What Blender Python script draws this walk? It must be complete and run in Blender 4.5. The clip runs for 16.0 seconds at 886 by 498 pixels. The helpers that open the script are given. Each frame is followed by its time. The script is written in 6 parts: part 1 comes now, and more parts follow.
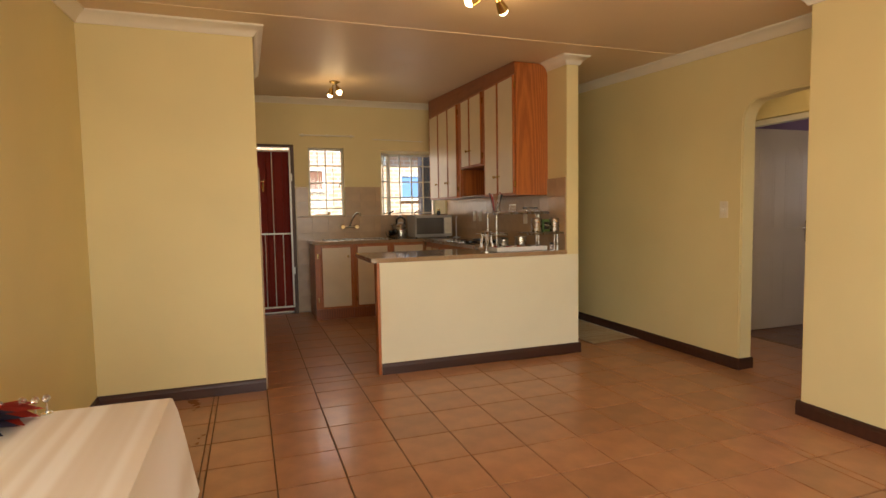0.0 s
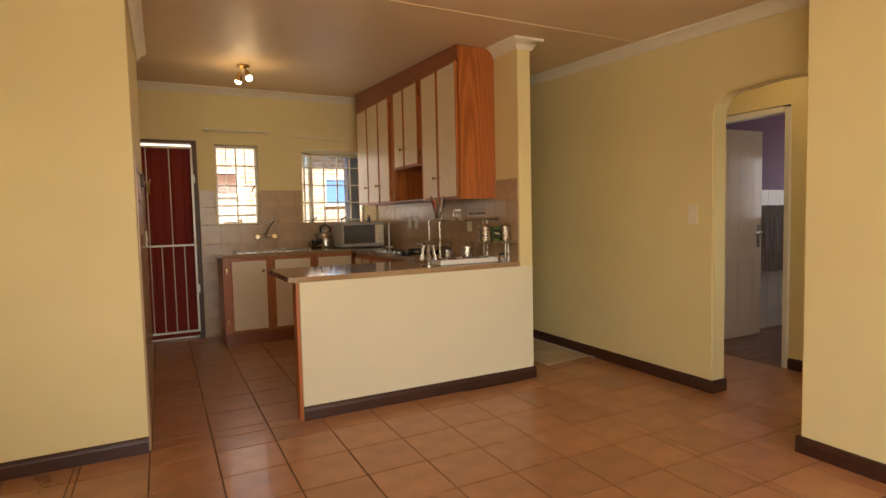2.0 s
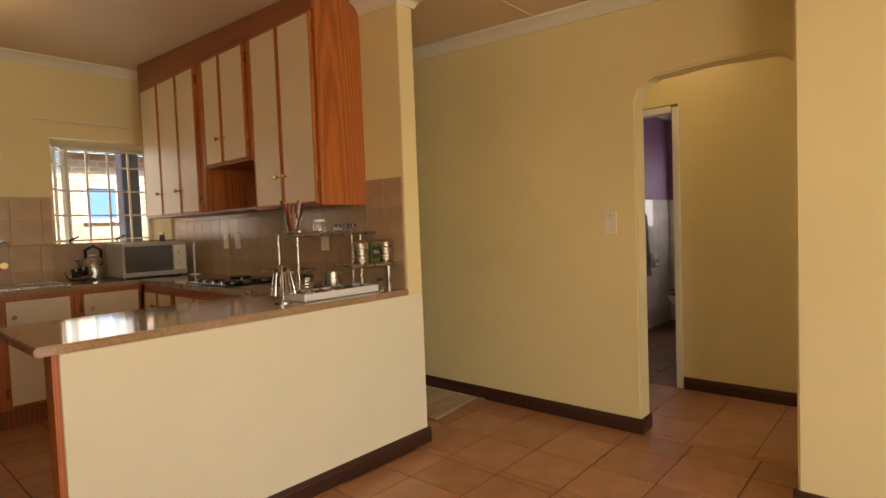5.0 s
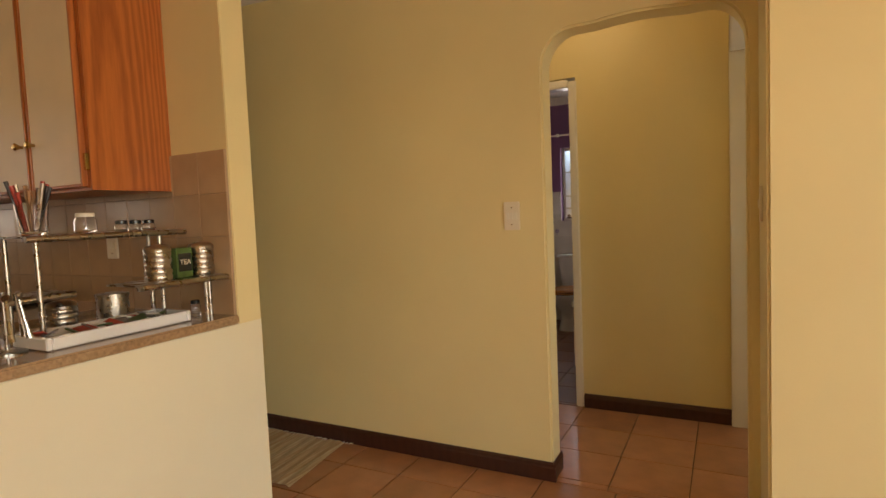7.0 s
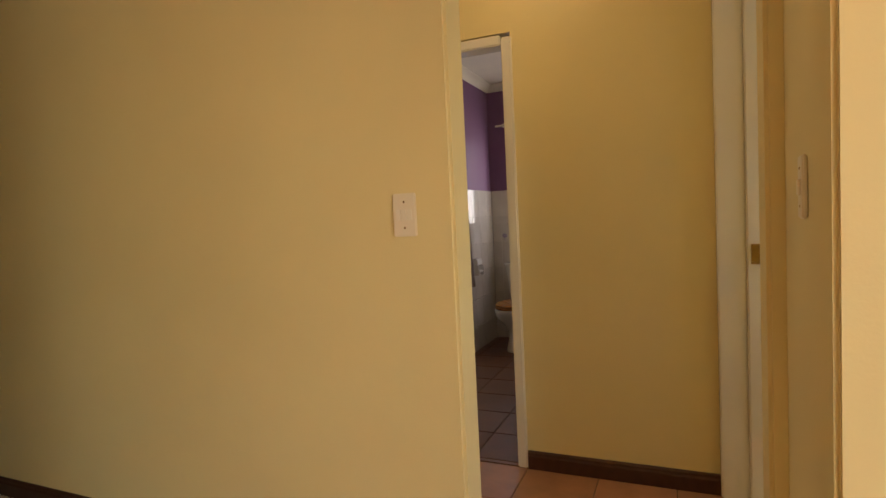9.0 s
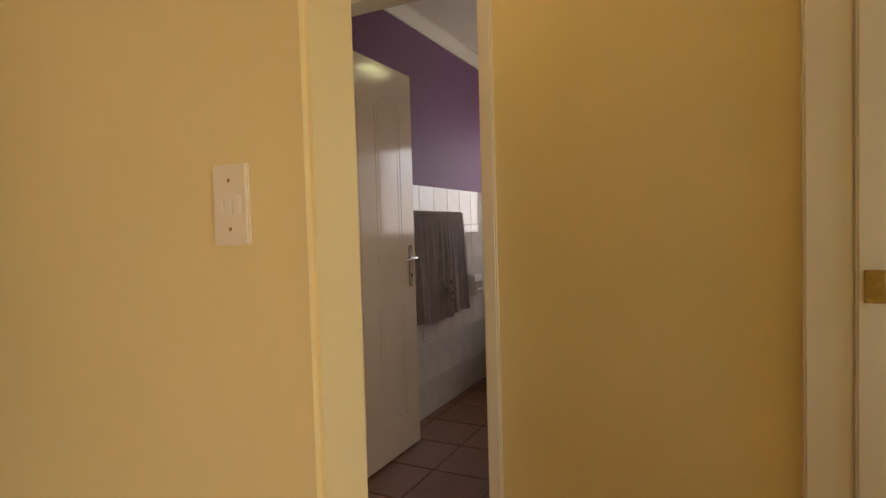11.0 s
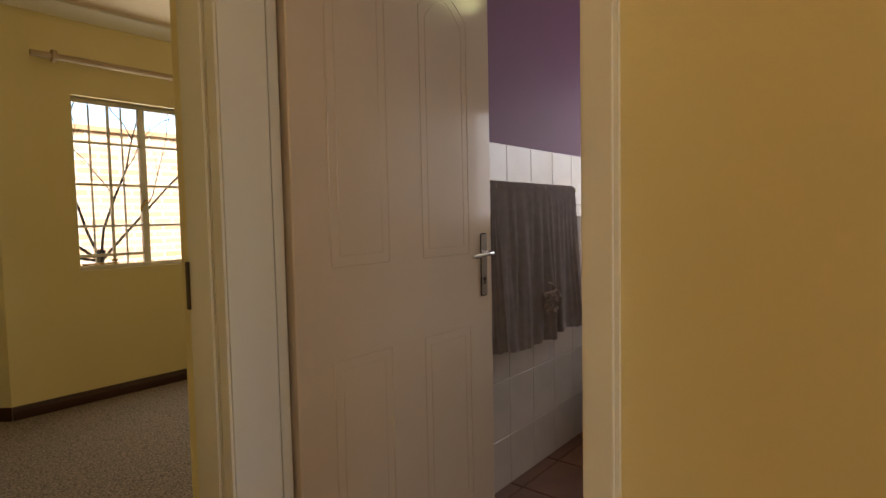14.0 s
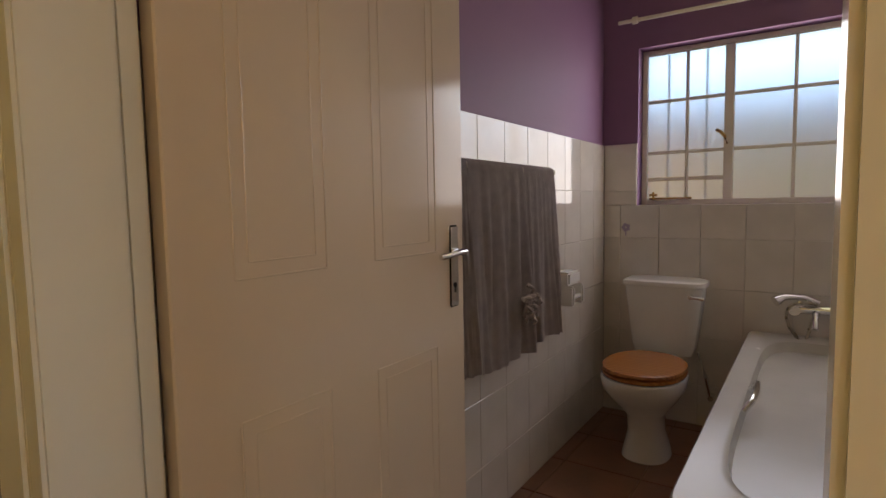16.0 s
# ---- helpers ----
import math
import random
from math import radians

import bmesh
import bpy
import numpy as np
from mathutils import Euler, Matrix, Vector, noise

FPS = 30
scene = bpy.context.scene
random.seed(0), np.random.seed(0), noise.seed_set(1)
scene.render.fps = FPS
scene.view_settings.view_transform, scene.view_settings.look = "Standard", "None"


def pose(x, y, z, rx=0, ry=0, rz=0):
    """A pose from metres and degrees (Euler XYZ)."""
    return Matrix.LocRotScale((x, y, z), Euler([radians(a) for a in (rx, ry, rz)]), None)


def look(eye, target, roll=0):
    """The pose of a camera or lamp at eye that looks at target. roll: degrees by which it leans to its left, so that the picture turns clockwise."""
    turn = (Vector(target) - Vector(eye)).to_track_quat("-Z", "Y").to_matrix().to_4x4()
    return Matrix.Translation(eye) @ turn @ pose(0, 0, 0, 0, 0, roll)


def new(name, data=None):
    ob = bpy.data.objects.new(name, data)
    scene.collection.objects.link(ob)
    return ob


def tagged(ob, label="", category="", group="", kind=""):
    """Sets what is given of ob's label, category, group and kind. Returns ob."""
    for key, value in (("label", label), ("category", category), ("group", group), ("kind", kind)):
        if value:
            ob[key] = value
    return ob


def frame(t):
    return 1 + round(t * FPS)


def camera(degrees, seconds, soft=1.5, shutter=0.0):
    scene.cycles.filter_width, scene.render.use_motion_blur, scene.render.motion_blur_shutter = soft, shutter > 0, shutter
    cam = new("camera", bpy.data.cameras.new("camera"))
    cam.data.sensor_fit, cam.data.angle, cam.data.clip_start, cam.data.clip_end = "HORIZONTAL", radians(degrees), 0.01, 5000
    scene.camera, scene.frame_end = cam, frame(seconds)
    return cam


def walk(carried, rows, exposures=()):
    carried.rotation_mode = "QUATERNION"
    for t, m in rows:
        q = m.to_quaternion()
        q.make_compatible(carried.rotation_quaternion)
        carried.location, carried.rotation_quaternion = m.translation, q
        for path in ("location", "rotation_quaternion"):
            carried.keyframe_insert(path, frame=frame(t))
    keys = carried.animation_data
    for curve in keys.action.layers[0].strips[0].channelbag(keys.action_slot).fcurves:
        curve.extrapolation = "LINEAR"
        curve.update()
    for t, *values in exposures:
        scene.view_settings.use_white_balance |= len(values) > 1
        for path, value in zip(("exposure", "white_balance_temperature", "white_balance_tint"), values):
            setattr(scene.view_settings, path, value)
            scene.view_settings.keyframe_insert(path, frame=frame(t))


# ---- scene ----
cam = camera(77.8, 16.0)
PATH = [
    (0, (0.105, -0.247, 1.272), (0.769, 1.634, 1.133), -1.0),
    (0.5, (0.202, -0.072, 1.264), (0.891, 1.801, 1.132), -1.1),
    (1, (0.259, 0.096, 1.27), (0.991, 1.952, 1.14), -1.1),
    (1.5, (0.276, 0.281, 1.275), (1.085, 2.106, 1.15), -1.1),
    (2, (0.297, 0.454, 1.277), (1.207, 2.232, 1.154), -1.3),
    (2.5, (0.321, 0.652, 1.271), (1.335, 2.373, 1.172), -1.5),
    (3, (0.316, 0.841, 1.253), (1.419, 2.508, 1.174), -1.6),
    (3.5, (0.334, 1.047, 1.252), (1.55, 2.633, 1.175), -1.8),
    (3.7, (0.344, 1.141, 1.248), (1.602, 2.694, 1.174), -1.9),
    (6, (0.819, 2.02, 1.283), (2.478, 3.131, 1.166), -2.2),
    (6.5, (1.002, 2.139, 1.286), (2.73, 3.138, 1.159), -2.3),
    (7, (1.215, 2.219, 1.263), (2.988, 3.136, 1.138), -2.4),
    (7.5, (1.462, 2.269, 1.257), (3.265, 3.125, 1.133), -2.6),
    (8, (1.697, 2.336, 1.249), (3.524, 3.14, 1.123), -2.6),
    (8.5, (1.928, 2.328, 1.238), (3.756, 3.131, 1.118), -2.7),
    (9, (2.141, 2.333, 1.23), (3.973, 3.128, 1.115), -2.8),
    (9.5, (2.366, 2.346, 1.22), (4.2, 3.138, 1.111), -2.7),
    (12, (3.374, 2.472, 1.178), (5.084, 3.505, 1.1), -1.3),
    (12.5, (3.553, 2.535, 1.16), (5.216, 3.644, 1.079), -1.3),
    (12.8, (3.642, 2.581, 1.145), (5.284, 3.722, 1.076), -1.0),
    (13, (3.718, 2.609, 1.146), (5.335, 3.783, 1.064), -1.3),
    (13.5, (3.865, 2.694, 1.152), (5.439, 3.923, 1.055), -1.3),
    (14, (4.018, 2.778, 1.16), (5.56, 4.047, 1.048), -1.2),
    (14.5, (4.13, 2.868, 1.161), (5.66, 4.15, 1.041), -1.2),
    (15, (4.224, 2.952, 1.172), (5.756, 4.231, 1.039), -1.3),
    (15.5, (4.3, 3.037, 1.158), (5.861, 4.28, 1.027), -1.3),
    (16, (4.36, 3.092, 1.161), (6.012, 4.207, 0.999), -1.0),
]
EXPOSURES = [(0.0, 1.60), (3.5, 1.72), (6.5, 1.76), (9.5, 1.97), (12.0, 1.88), (13.0, 1.82), (14.5, 1.93), (16.0, 2.02)]
walk(cam, [(t, look(eye, target, roll)) for t, eye, target, roll in PATH], EXPOSURES)

# ---- world, sun and large lights ----
world = bpy.data.worlds.new("sky")
scene.world = world
world.use_nodes = True
wn = world.node_tree
sky = wn.nodes.new("ShaderNodeTexSky")
sky.sky_type = 'NISHITA'
sky.sun_disc = False
sky.sun_elevation = radians(50)
sky.sun_rotation = radians(186)
wn.links.new(sky.outputs[0], wn.nodes["Background"].inputs[0])
wn.nodes["Background"].inputs[1].default_value = 0.14


def lamp(name, kind, energy, color, m, **kw):
    data = bpy.data.lights.new(name, kind)
    data.energy, data.color = energy, color
    ob = new(name, data)
    ob.matrix_world = m
    if kind == 'AREA':
        data.shape, data.size, data.size_y = 'RECTANGLE', kw["w"], kw["h"]
    elif kind == 'SUN':
        data.angle = radians(0.6)
    else:
        data.shadow_soft_size = kw.get("r", 0.03)
    return ob


lamp("sun", 'SUN', 4.2, (1.0, 0.94, 0.84), look((-1, -5, 11), (0, 4, 0)))
# daylight entering by the glazed lounge doors behind the walker
lamp("lounge_daylight", 'AREA', 15, (1.0, 0.94, 0.82), look((1.1, -2.25, 1.3), (1.3, 3.0, 1.0)), w=2.6, h=2.0)
lamp("lounge_side_daylight", 'AREA', 13, (1.0, 0.93, 0.80), look((-0.84, -0.9, 1.4), (3.0, 1.6, 1.1)), w=1.5, h=1.2)
# sky light in the windows' openings
lamp("bathroom_daylight", 'AREA', 2.1, (1.0, 0.91, 0.88), look((7.43, 3.16, 1.545), (5.0, 3.16, 1.545)), w=1.36, h=0.78)
lamp("bedroom_daylight", 'AREA', 5.5, (1.0, 0.96, 0.86), look((5.97, 6.80, 1.46), (5.97, 3.0, 1.46)), w=1.4, h=1.1)
lamp("kitchen_daylight", 'AREA', 0.35, (1.0, 0.95, 0.86), look((1.06, 6.90, 1.68), (1.0, 3.0, 0.9)), w=0.4, h=0.8)
lamp("kitchen_bay_daylight", 'AREA', 0.5, (1.0, 0.95, 0.86), look((2.1, 7.05, 1.6), (1.2, 3.0, 0.9)), w=0.5, h=0.9)
# added lamp for an unseen side-room window, brightens the hall jamb
lamp("room_daylight", 'AREA', 1.7, (0.97, 0.98, 1.0), look((4.35, 0.60, 1.28), (4.35, 3.5, 1.1)), w=0.56, h=0.7)
lamp("hall_bulb", 'POINT', 0.6, (1.0, 0.68, 0.38), pose(4.20, 2.95, 2.46), r=0.025)


# ---- materials ----
def material(name, color, rough=0.5, metal=0.0, vary=0.06, scale=6.0, bump=0.05, fine=180.0, spec=0.5, island=0.0, coat=0.0):
    """A painted or solid surface: base colour with two scales of variation and fine relief."""
    m = bpy.data.materials.new(name)
    m.use_nodes = True
    t = m.node_tree
    b = t.nodes["Principled BSDF"]
    b.inputs["Metallic"].default_value = metal
    b.inputs["Specular IOR Level"].default_value = spec
    b.inputs["Coat Weight"].default_value = coat
    co = t.nodes.new("ShaderNodeTexCoord")
    n1 = t.nodes.new("ShaderNodeTexNoise")
    n1.inputs["Scale"].default_value = scale
    n1.inputs["Detail"].default_value = 5
    n2 = t.nodes.new("ShaderNodeTexNoise")
    n2.inputs["Scale"].default_value = fine
    n2.inputs["Detail"].default_value = 3
    for n in (n1, n2):
        t.links.new(co.outputs["Object"], n.inputs["Vector"])
    mix = t.nodes.new("ShaderNodeMix")
    mix.data_type = 'RGBA'
    mix.inputs["A"].default_value = (*[c * (1 - vary * 1.6) for c in color], 1)
    mix.inputs["B"].default_value = (*[min(1, c * (1 + vary)) for c in color], 1)
    ramp = t.nodes.new("ShaderNodeMapRange")
    ramp.inputs["From Min"].default_value, ramp.inputs["From Max"].default_value = 0.32, 0.68
    t.links.new(n1.outputs["Fac"], ramp.inputs["Value"])
    t.links.new(ramp.outputs["Result"], mix.inputs["Factor"])
    out = mix.outputs["Result"]
    if island:
        info = t.nodes.new("ShaderNodeObjectInfo")
        hsv = t.nodes.new("ShaderNodeHueSaturation")
        rng = t.nodes.new("ShaderNodeMapRange")
        rng.inputs["To Min"].default_value, rng.inputs["To Max"].default_value = 1 - island, 1 + island
        t.links.new(info.outputs["Random"], rng.inputs["Value"])
        t.links.new(rng.outputs["Result"], hsv.inputs["Value"])
        t.links.new(out, hsv.inputs["Color"])
        out = hsv.outputs["Color"]
    t.links.new(out, b.inputs["Base Color"])
    rr = t.nodes.new("ShaderNodeMapRange")
    rr.inputs["To Min"].default_value, rr.inputs["To Max"].default_value = max(0.02, rough - 0.08), min(1, rough + 0.08)
    t.links.new(n1.outputs["Fac"], rr.inputs["Value"])
    t.links.new(rr.outputs["Result"], b.inputs["Roughness"])
    if bump:
        bp = t.nodes.new("ShaderNodeBump")
        bp.inputs["Strength"].default_value = bump
        bp.inputs["Distance"].default_value = 0.004
        t.links.new(n2.outputs["Fac"], bp.inputs["Height"])
        t.links.new(bp.outputs["Normal"], b.inputs["Normal"])
    return m


def wood(name, dark, light, axis='Z', scale=9.0, rough=0.35, stretch=0.08, rings=True):
    """Varnished timber with stretched grain and cathedral rings."""
    m = material(name, light, rough, bump=0.0)
    t = m.node_tree
    b = t.nodes["Principled BSDF"]
    co = t.nodes.new("ShaderNodeTexCoord")
    mp = t.nodes.new("ShaderNodeMapping")
    s = [1.0, 1.0, 1.0]
    s['XYZ'.index(axis)] = stretch
    mp.inputs["Scale"].default_value = s
    mp.inputs["Location"].default_value = (0.07, 0.03, 0.01)
    t.links.new(co.outputs["Object"], mp.inputs["Vector"])
    w = t.nodes.new("ShaderNodeTexWave")
    w.wave_type = 'RINGS' if rings else 'BANDS'
    w.rings_direction = 'SPHERICAL'
    w.inputs["Scale"].default_value = scale
    w.inputs["Distortion"].default_value = 3.0
    w.inputs["Detail"].default_value = 3
    w.inputs["Detail Scale"].default_value = 1.6
    g = t.nodes.new("ShaderNodeTexNoise")
    g.inputs["Scale"].default_value = 160
    g.inputs["Detail"].default_value = 4
    for n in (w, g):
        t.links.new(mp.outputs["Vector"], n.inputs["Vector"])
    add = t.nodes.new("ShaderNodeMath")
    add.operation = 'MULTIPLY_ADD'
    add.inputs[1].default_value = 0.55
    t.links.new(w.outputs["Fac"], add.inputs[0])
    half = t.nodes.new("ShaderNodeMath")
    half.operation = 'MULTIPLY'
    half.inputs[1].default_value = 0.5
    t.links.new(g.outputs["Fac"], half.inputs[0])
    t.links.new(half.outputs[0], add.inputs[2])
    mix = t.nodes.new("ShaderNodeMix")
    mix.data_type = 'RGBA'
    mix.inputs["A"].default_value = (*dark, 1)
    mix.inputs["B"].default_value = (*light, 1)
    t.links.new(add.outputs[0], mix.inputs["Factor"])
    t.links.new(mix.outputs["Result"], b.inputs["Base Color"])
    bp = t.nodes.new("ShaderNodeBump")
    bp.inputs["Strength"].default_value = 0.08
    bp.inputs["Distance"].default_value = 0.003
    t.links.new(add.outputs[0], bp.inputs["Height"])
    t.links.new(bp.outputs["Normal"], b.inputs["Normal"])
    return m


def striped(name, colors, axis, scale, rough=0.9, noise_scale=40.0):
    """Cloth with woven stripes of several colours across one axis."""
    m = material(name, colors[0], rough, bump=0.25, fine=600)
    t = m.node_tree
    b = t.nodes["Principled BSDF"]
    co = t.nodes.new("ShaderNodeTexCoord")
    sep = t.nodes.new("ShaderNodeSeparateXYZ")
    t.links.new(co.outputs["Object"], sep.inputs[0])
    nz = t.nodes.new("ShaderNodeTexNoise")
    nz.noise_dimensions = '1D'
    nz.inputs["Scale"].default_value = scale
    nz.inputs["Detail"].default_value = 2
    t.links.new(sep.outputs['XYZ'.index(axis)], nz.inputs["W"])
    cr = t.nodes.new("ShaderNodeValToRGB")
    cr.color_ramp.interpolation = 'EASE'
    els = cr.color_ramp.elements
    for i, c in enumerate(colors):
        p = 0.3 + 0.4 * i / max(1, len(colors) - 1)
        e = els[i] if i < 2 else els.new(p)
        e.position = p
        e.color = (*c, 1)
    t.links.new(nz.outputs["Fac"], cr.inputs["Fac"])
    t.links.new(cr.outputs["Color"], b.inputs["Base Color"])
    return m


def brickwork(name, c1, c2, mortar):
    m = material(name, c1, 0.85, bump=0.0)
    t = m.node_tree
    b = t.nodes["Principled BSDF"]
    co = t.nodes.new("ShaderNodeTexCoord")
    mp = t.nodes.new("ShaderNodeMapping")
    mp.inputs["Rotation"].default_value = (radians(90), 0, 0)
    t.links.new(co.outputs["Object"], mp.inputs["Vector"])
    br = t.nodes.new("ShaderNodeTexBrick")
    br.inputs["Color1"].default_value = (*c1, 1)
    br.inputs["Color2"].default_value = (*c2, 1)
    br.inputs["Mortar"].default_value = (*mortar, 1)
    br.inputs["Scale"].default_value = 1.0
    br.inputs["Mortar Size"].default_value = 0.012
    br.inputs["Brick Width"].default_value = 0.235
    br.inputs["Row Height"].default_value = 0.085
    t.links.new(mp.outputs["Vector"], br.inputs["Vector"])
    t.links.new(br.outputs["Color"], b.inputs["Base Color"])
    bp = t.nodes.new("ShaderNodeBump")
    bp.inputs["Strength"].default_value = 0.5
    bp.inputs["Distance"].default_value = 0.01
    bp.invert = True
    t.links.new(br.outputs["Fac"], bp.inputs["Height"])
    t.links.new(bp.outputs["Normal"], b.inputs["Normal"])
    return m


def glass(name, color=(1, 1, 1), rough=0.0):
    m = bpy.data.materials.new(name)
    m.use_nodes = True
    b = m.node_tree.nodes["Principled BSDF"]
    b.inputs["Base Color"].default_value = (*color, 1)
    b.inputs["Transmission Weight"].default_value = 1.0
    b.inputs["Roughness"].default_value = rough
    b.inputs["IOR"].default_value = 1.45
    return m


def glowing(name, color, strength):
    m = material(name, color, 0.4, bump=0)
    b = m.node_tree.nodes["Principled BSDF"]
    b.inputs["Emission Color"].default_value = (*color, 1)
    b.inputs["Emission Strength"].default_value = strength
    return m


# the cream wall paint with the peninsula front's daylight put into its colour
LIT_CREAM = material("daylit_cream_paint", (0.80, 0.74, 0.53), 0.55, vary=0.03, scale=1.3, bump=0.10, fine=120)
CREAM = material("cream_wall_paint", (0.79, 0.67, 0.345), 0.55, vary=0.03, scale=1.3, bump=0.10, fine=120)
PURPLE = material("purple_wall_paint", (0.235, 0.12, 0.23), 0.6, vary=0.05, scale=2, bump=0.10, fine=120)
CEILING = material("ceiling_paint", (0.78, 0.615, 0.41), 0.5, vary=0.03, scale=1.0, bump=0.06, fine=90)
CORNICE = material("cornice_paint", (0.84, 0.78, 0.64), 0.5, vary=0.02, bump=0.02)
WHITE = material("white_gloss_paint", (0.80, 0.76, 0.66), 0.22, vary=0.015, scale=3, bump=0.02, fine=30, coat=0.2)
SKIRT = wood("dark_skirting_wood", (0.040, 0.014, 0.009), (0.055, 0.020, 0.013), 'X', 6, 0.35)
TILE = material("terracotta_floor_tile", (0.43, 0.205, 0.10), 0.30, vary=0.11, scale=7, bump=0.10, fine=60, island=0.10, coat=0.15)
# dark red-brown tile, with the tub's shade also put into its base colour
BATHFLOOR = material("dark_shaded_terracotta_bathroom_tile", (0.19, 0.085, 0.048), 0.34, vary=0.14, scale=6, bump=0.10, fine=60, island=0.08)
GROUT = material("brown_grout", (0.20, 0.115, 0.068), 0.9, vary=0.2, scale=14, bump=0.3)
SPLASH = material("beige_wall_tile", (0.47, 0.315, 0.175), 0.22, vary=0.08, scale=5, bump=0.06, fine=24, island=0.025)
SPLASH_GROUT = material("wall_tile_grout", (0.42, 0.30, 0.19), 0.8, vary=0.1)
BATHTILE = material("white_bathroom_tile", (0.68, 0.63, 0.58), 0.03, vary=0.06, scale=4, bump=0.04, fine=18, island=0.02, coat=0.6)
BATHGROUT = material("bathroom_grout", (0.65, 0.60, 0.55), 0.7, vary=0.1)
CARPET = material("grey_loop_carpet", (0.25, 0.195, 0.145), 0.95, vary=0.42, scale=105, bump=1.0, fine=110, spec=0.1)
CABWOOD = wood("orange_oak_frame", (0.26, 0.070, 0.016), (0.55, 0.172, 0.038), 'Z', 34, 0.32)
CABWOOD_H = wood("orange_oak_rail", (0.14, 0.035, 0.010), (0.33, 0.10, 0.028), 'Y', 11, 0.35, rings=False)
CABPANEL = material("cream_laminate", (0.74, 0.60, 0.40), 0.35, vary=0.03, bump=0.02)
DOORWOOD = wood("red_varnished_door_wood", (0.20, 0.012, 0.006), (0.27, 0.020, 0.009), 'Z', 14, 0.75, rings=False)
DARKWOOD = wood("dark_frame_wood", (0.045, 0.022, 0.012), (0.12, 0.06, 0.03), 'Z', 8, 0.45)
WORKTOP = material("beige_granite_laminate", (0.37, 0.235, 0.125), 0.09, vary=0.16, scale=90, bump=0.02, fine=300, coat=0.4)
STEEL = material("brushed_steel", (0.46, 0.42, 0.36), 0.28, 1.0, vary=0.08, scale=30, bump=0.03, fine=400)
CHROME = material("chrome", (0.80, 0.80, 0.80), 0.07, 1.0, vary=0.02, bump=0.0)
BRASS = material("aged_brass", (0.52, 0.36, 0.14), 0.25, 1.0, vary=0.1, scale=30, bump=0.02)
BRONZE = material("dark_bronze", (0.10, 0.075, 0.05), 0.4, 0.8, vary=0.15, scale=40, bump=0.02)
BLACK = material("black_enamel", (0.012, 0.012, 0.013), 0.2, vary=0.2, bump=0.02)
BLACKHOB = material("black_hob_glass", (0.010, 0.010, 0.011), 0.07, vary=0.1, bump=0.0)
PLASTIC = material("ivory_switch_plastic", (0.83, 0.75, 0.59), 0.35, vary=0.02, bump=0.0)
CERAMIC = material("white_ceramic", (0.80, 0.79, 0.77), 0.06, vary=0.02, bump=0.0, coat=0.3)
# white enamel, greyed so its colour carries the shade below the window
SHADED_ENAMEL = material("shaded_bath_enamel", (0.58, 0.56, 0.535), 0.24, vary=0.02, bump=0.0)
SEATWOOD = wood("honey_oak_seat", (0.26, 0.09, 0.02), (0.48, 0.19, 0.05), 'Y', 14, 0.22, rings=False)
TOWEL = material("grey_terry_towel", (0.45, 0.39, 0.375), 0.95, vary=0.07, scale=25, bump=0.35, fine=500, spec=0.1)
GLASS = glass("clear_glass")
DOORPAINT = material("cream_gloss_door_paint", (0.76, 0.64, 0.515), 0.13, vary=0.02, scale=3, bump=0.03, fine=14, coat=0.3)
FROST = glass("frosted_glass", (0.96, 0.98, 1.0), 0.45)
BRICK = brickwork("orange_face_brick", (0.46, 0.29, 0.17), (0.58, 0.40, 0.26), (0.62, 0.57, 0.50))
BARK = material("pale_branch_bark", (0.10, 0.085, 0.075), 0.9, vary=0.3, scale=30, bump=0.6)
RUGMAT = striped("woven_rag_rug", [(0.92, 0.80, 0.58), (0.72, 0.53, 0.30), (0.92, 0.82, 0.62), (0.82, 0.66, 0.42)], 'Y', 30)
CLOTH = striped("striped_tablecloth", [(0.80, 0.77, 0.72), (0.68, 0.61, 0.52), (0.82, 0.80, 0.76), (0.71, 0.65, 0.57)], 'X', 9)
SHADE = glowing("lit_glass_shade", (1.0, 0.76, 0.42), 1.2)
BULB = glowing("lit_bulb_glass", (1.0, 0.80, 0.46), 4)


# ---- building helpers ----
BASE = {}


def thing(name, base, label="", category="", group="", kind=""):
    ob = new(name)
    ob.location = base
    ob.empty_display_size = 0.05
    BASE[ob] = Vector(base)
    return tagged(ob, label, category, group, kind)


def solid(name, bm, mat, label="", category="", group="", kind="", smooth=False):
    """A top-level thing of one mesh, with its origin at the middle of its foot."""
    lo = Vector([min(v.co[i] for v in bm.verts) for i in range(3)])
    hi = Vector([max(v.co[i] for v in bm.verts) for i in range(3)])
    at = Vector(((lo.x + hi.x) / 2, (lo.y + hi.y) / 2, lo.z))
    bmesh.ops.translate(bm, vec=-at, verts=bm.verts)
    ob = finish(name, bm, mat, smooth)
    ob.location = at
    BASE[ob] = at
    return tagged(ob, label, category, group, kind)


def finish(name, bm, mat, smooth=False):
    me = bpy.data.meshes.new(name)
    bmesh.ops.recalc_face_normals(bm, faces=bm.faces)
    if smooth:
        for f in bm.faces:
            f.smooth = True
        for e in bm.edges:
            if len(e.link_faces) == 2 and e.calc_face_angle(0) > 0.7:
                e.smooth = False
    bm.to_mesh(me)
    bm.free()
    me.materials.append(mat)
    ob = new(name, me)
    if smooth:
        ob.modifiers.new("even_shading", 'WEIGHTED_NORMAL').keep_sharp = True
    return ob


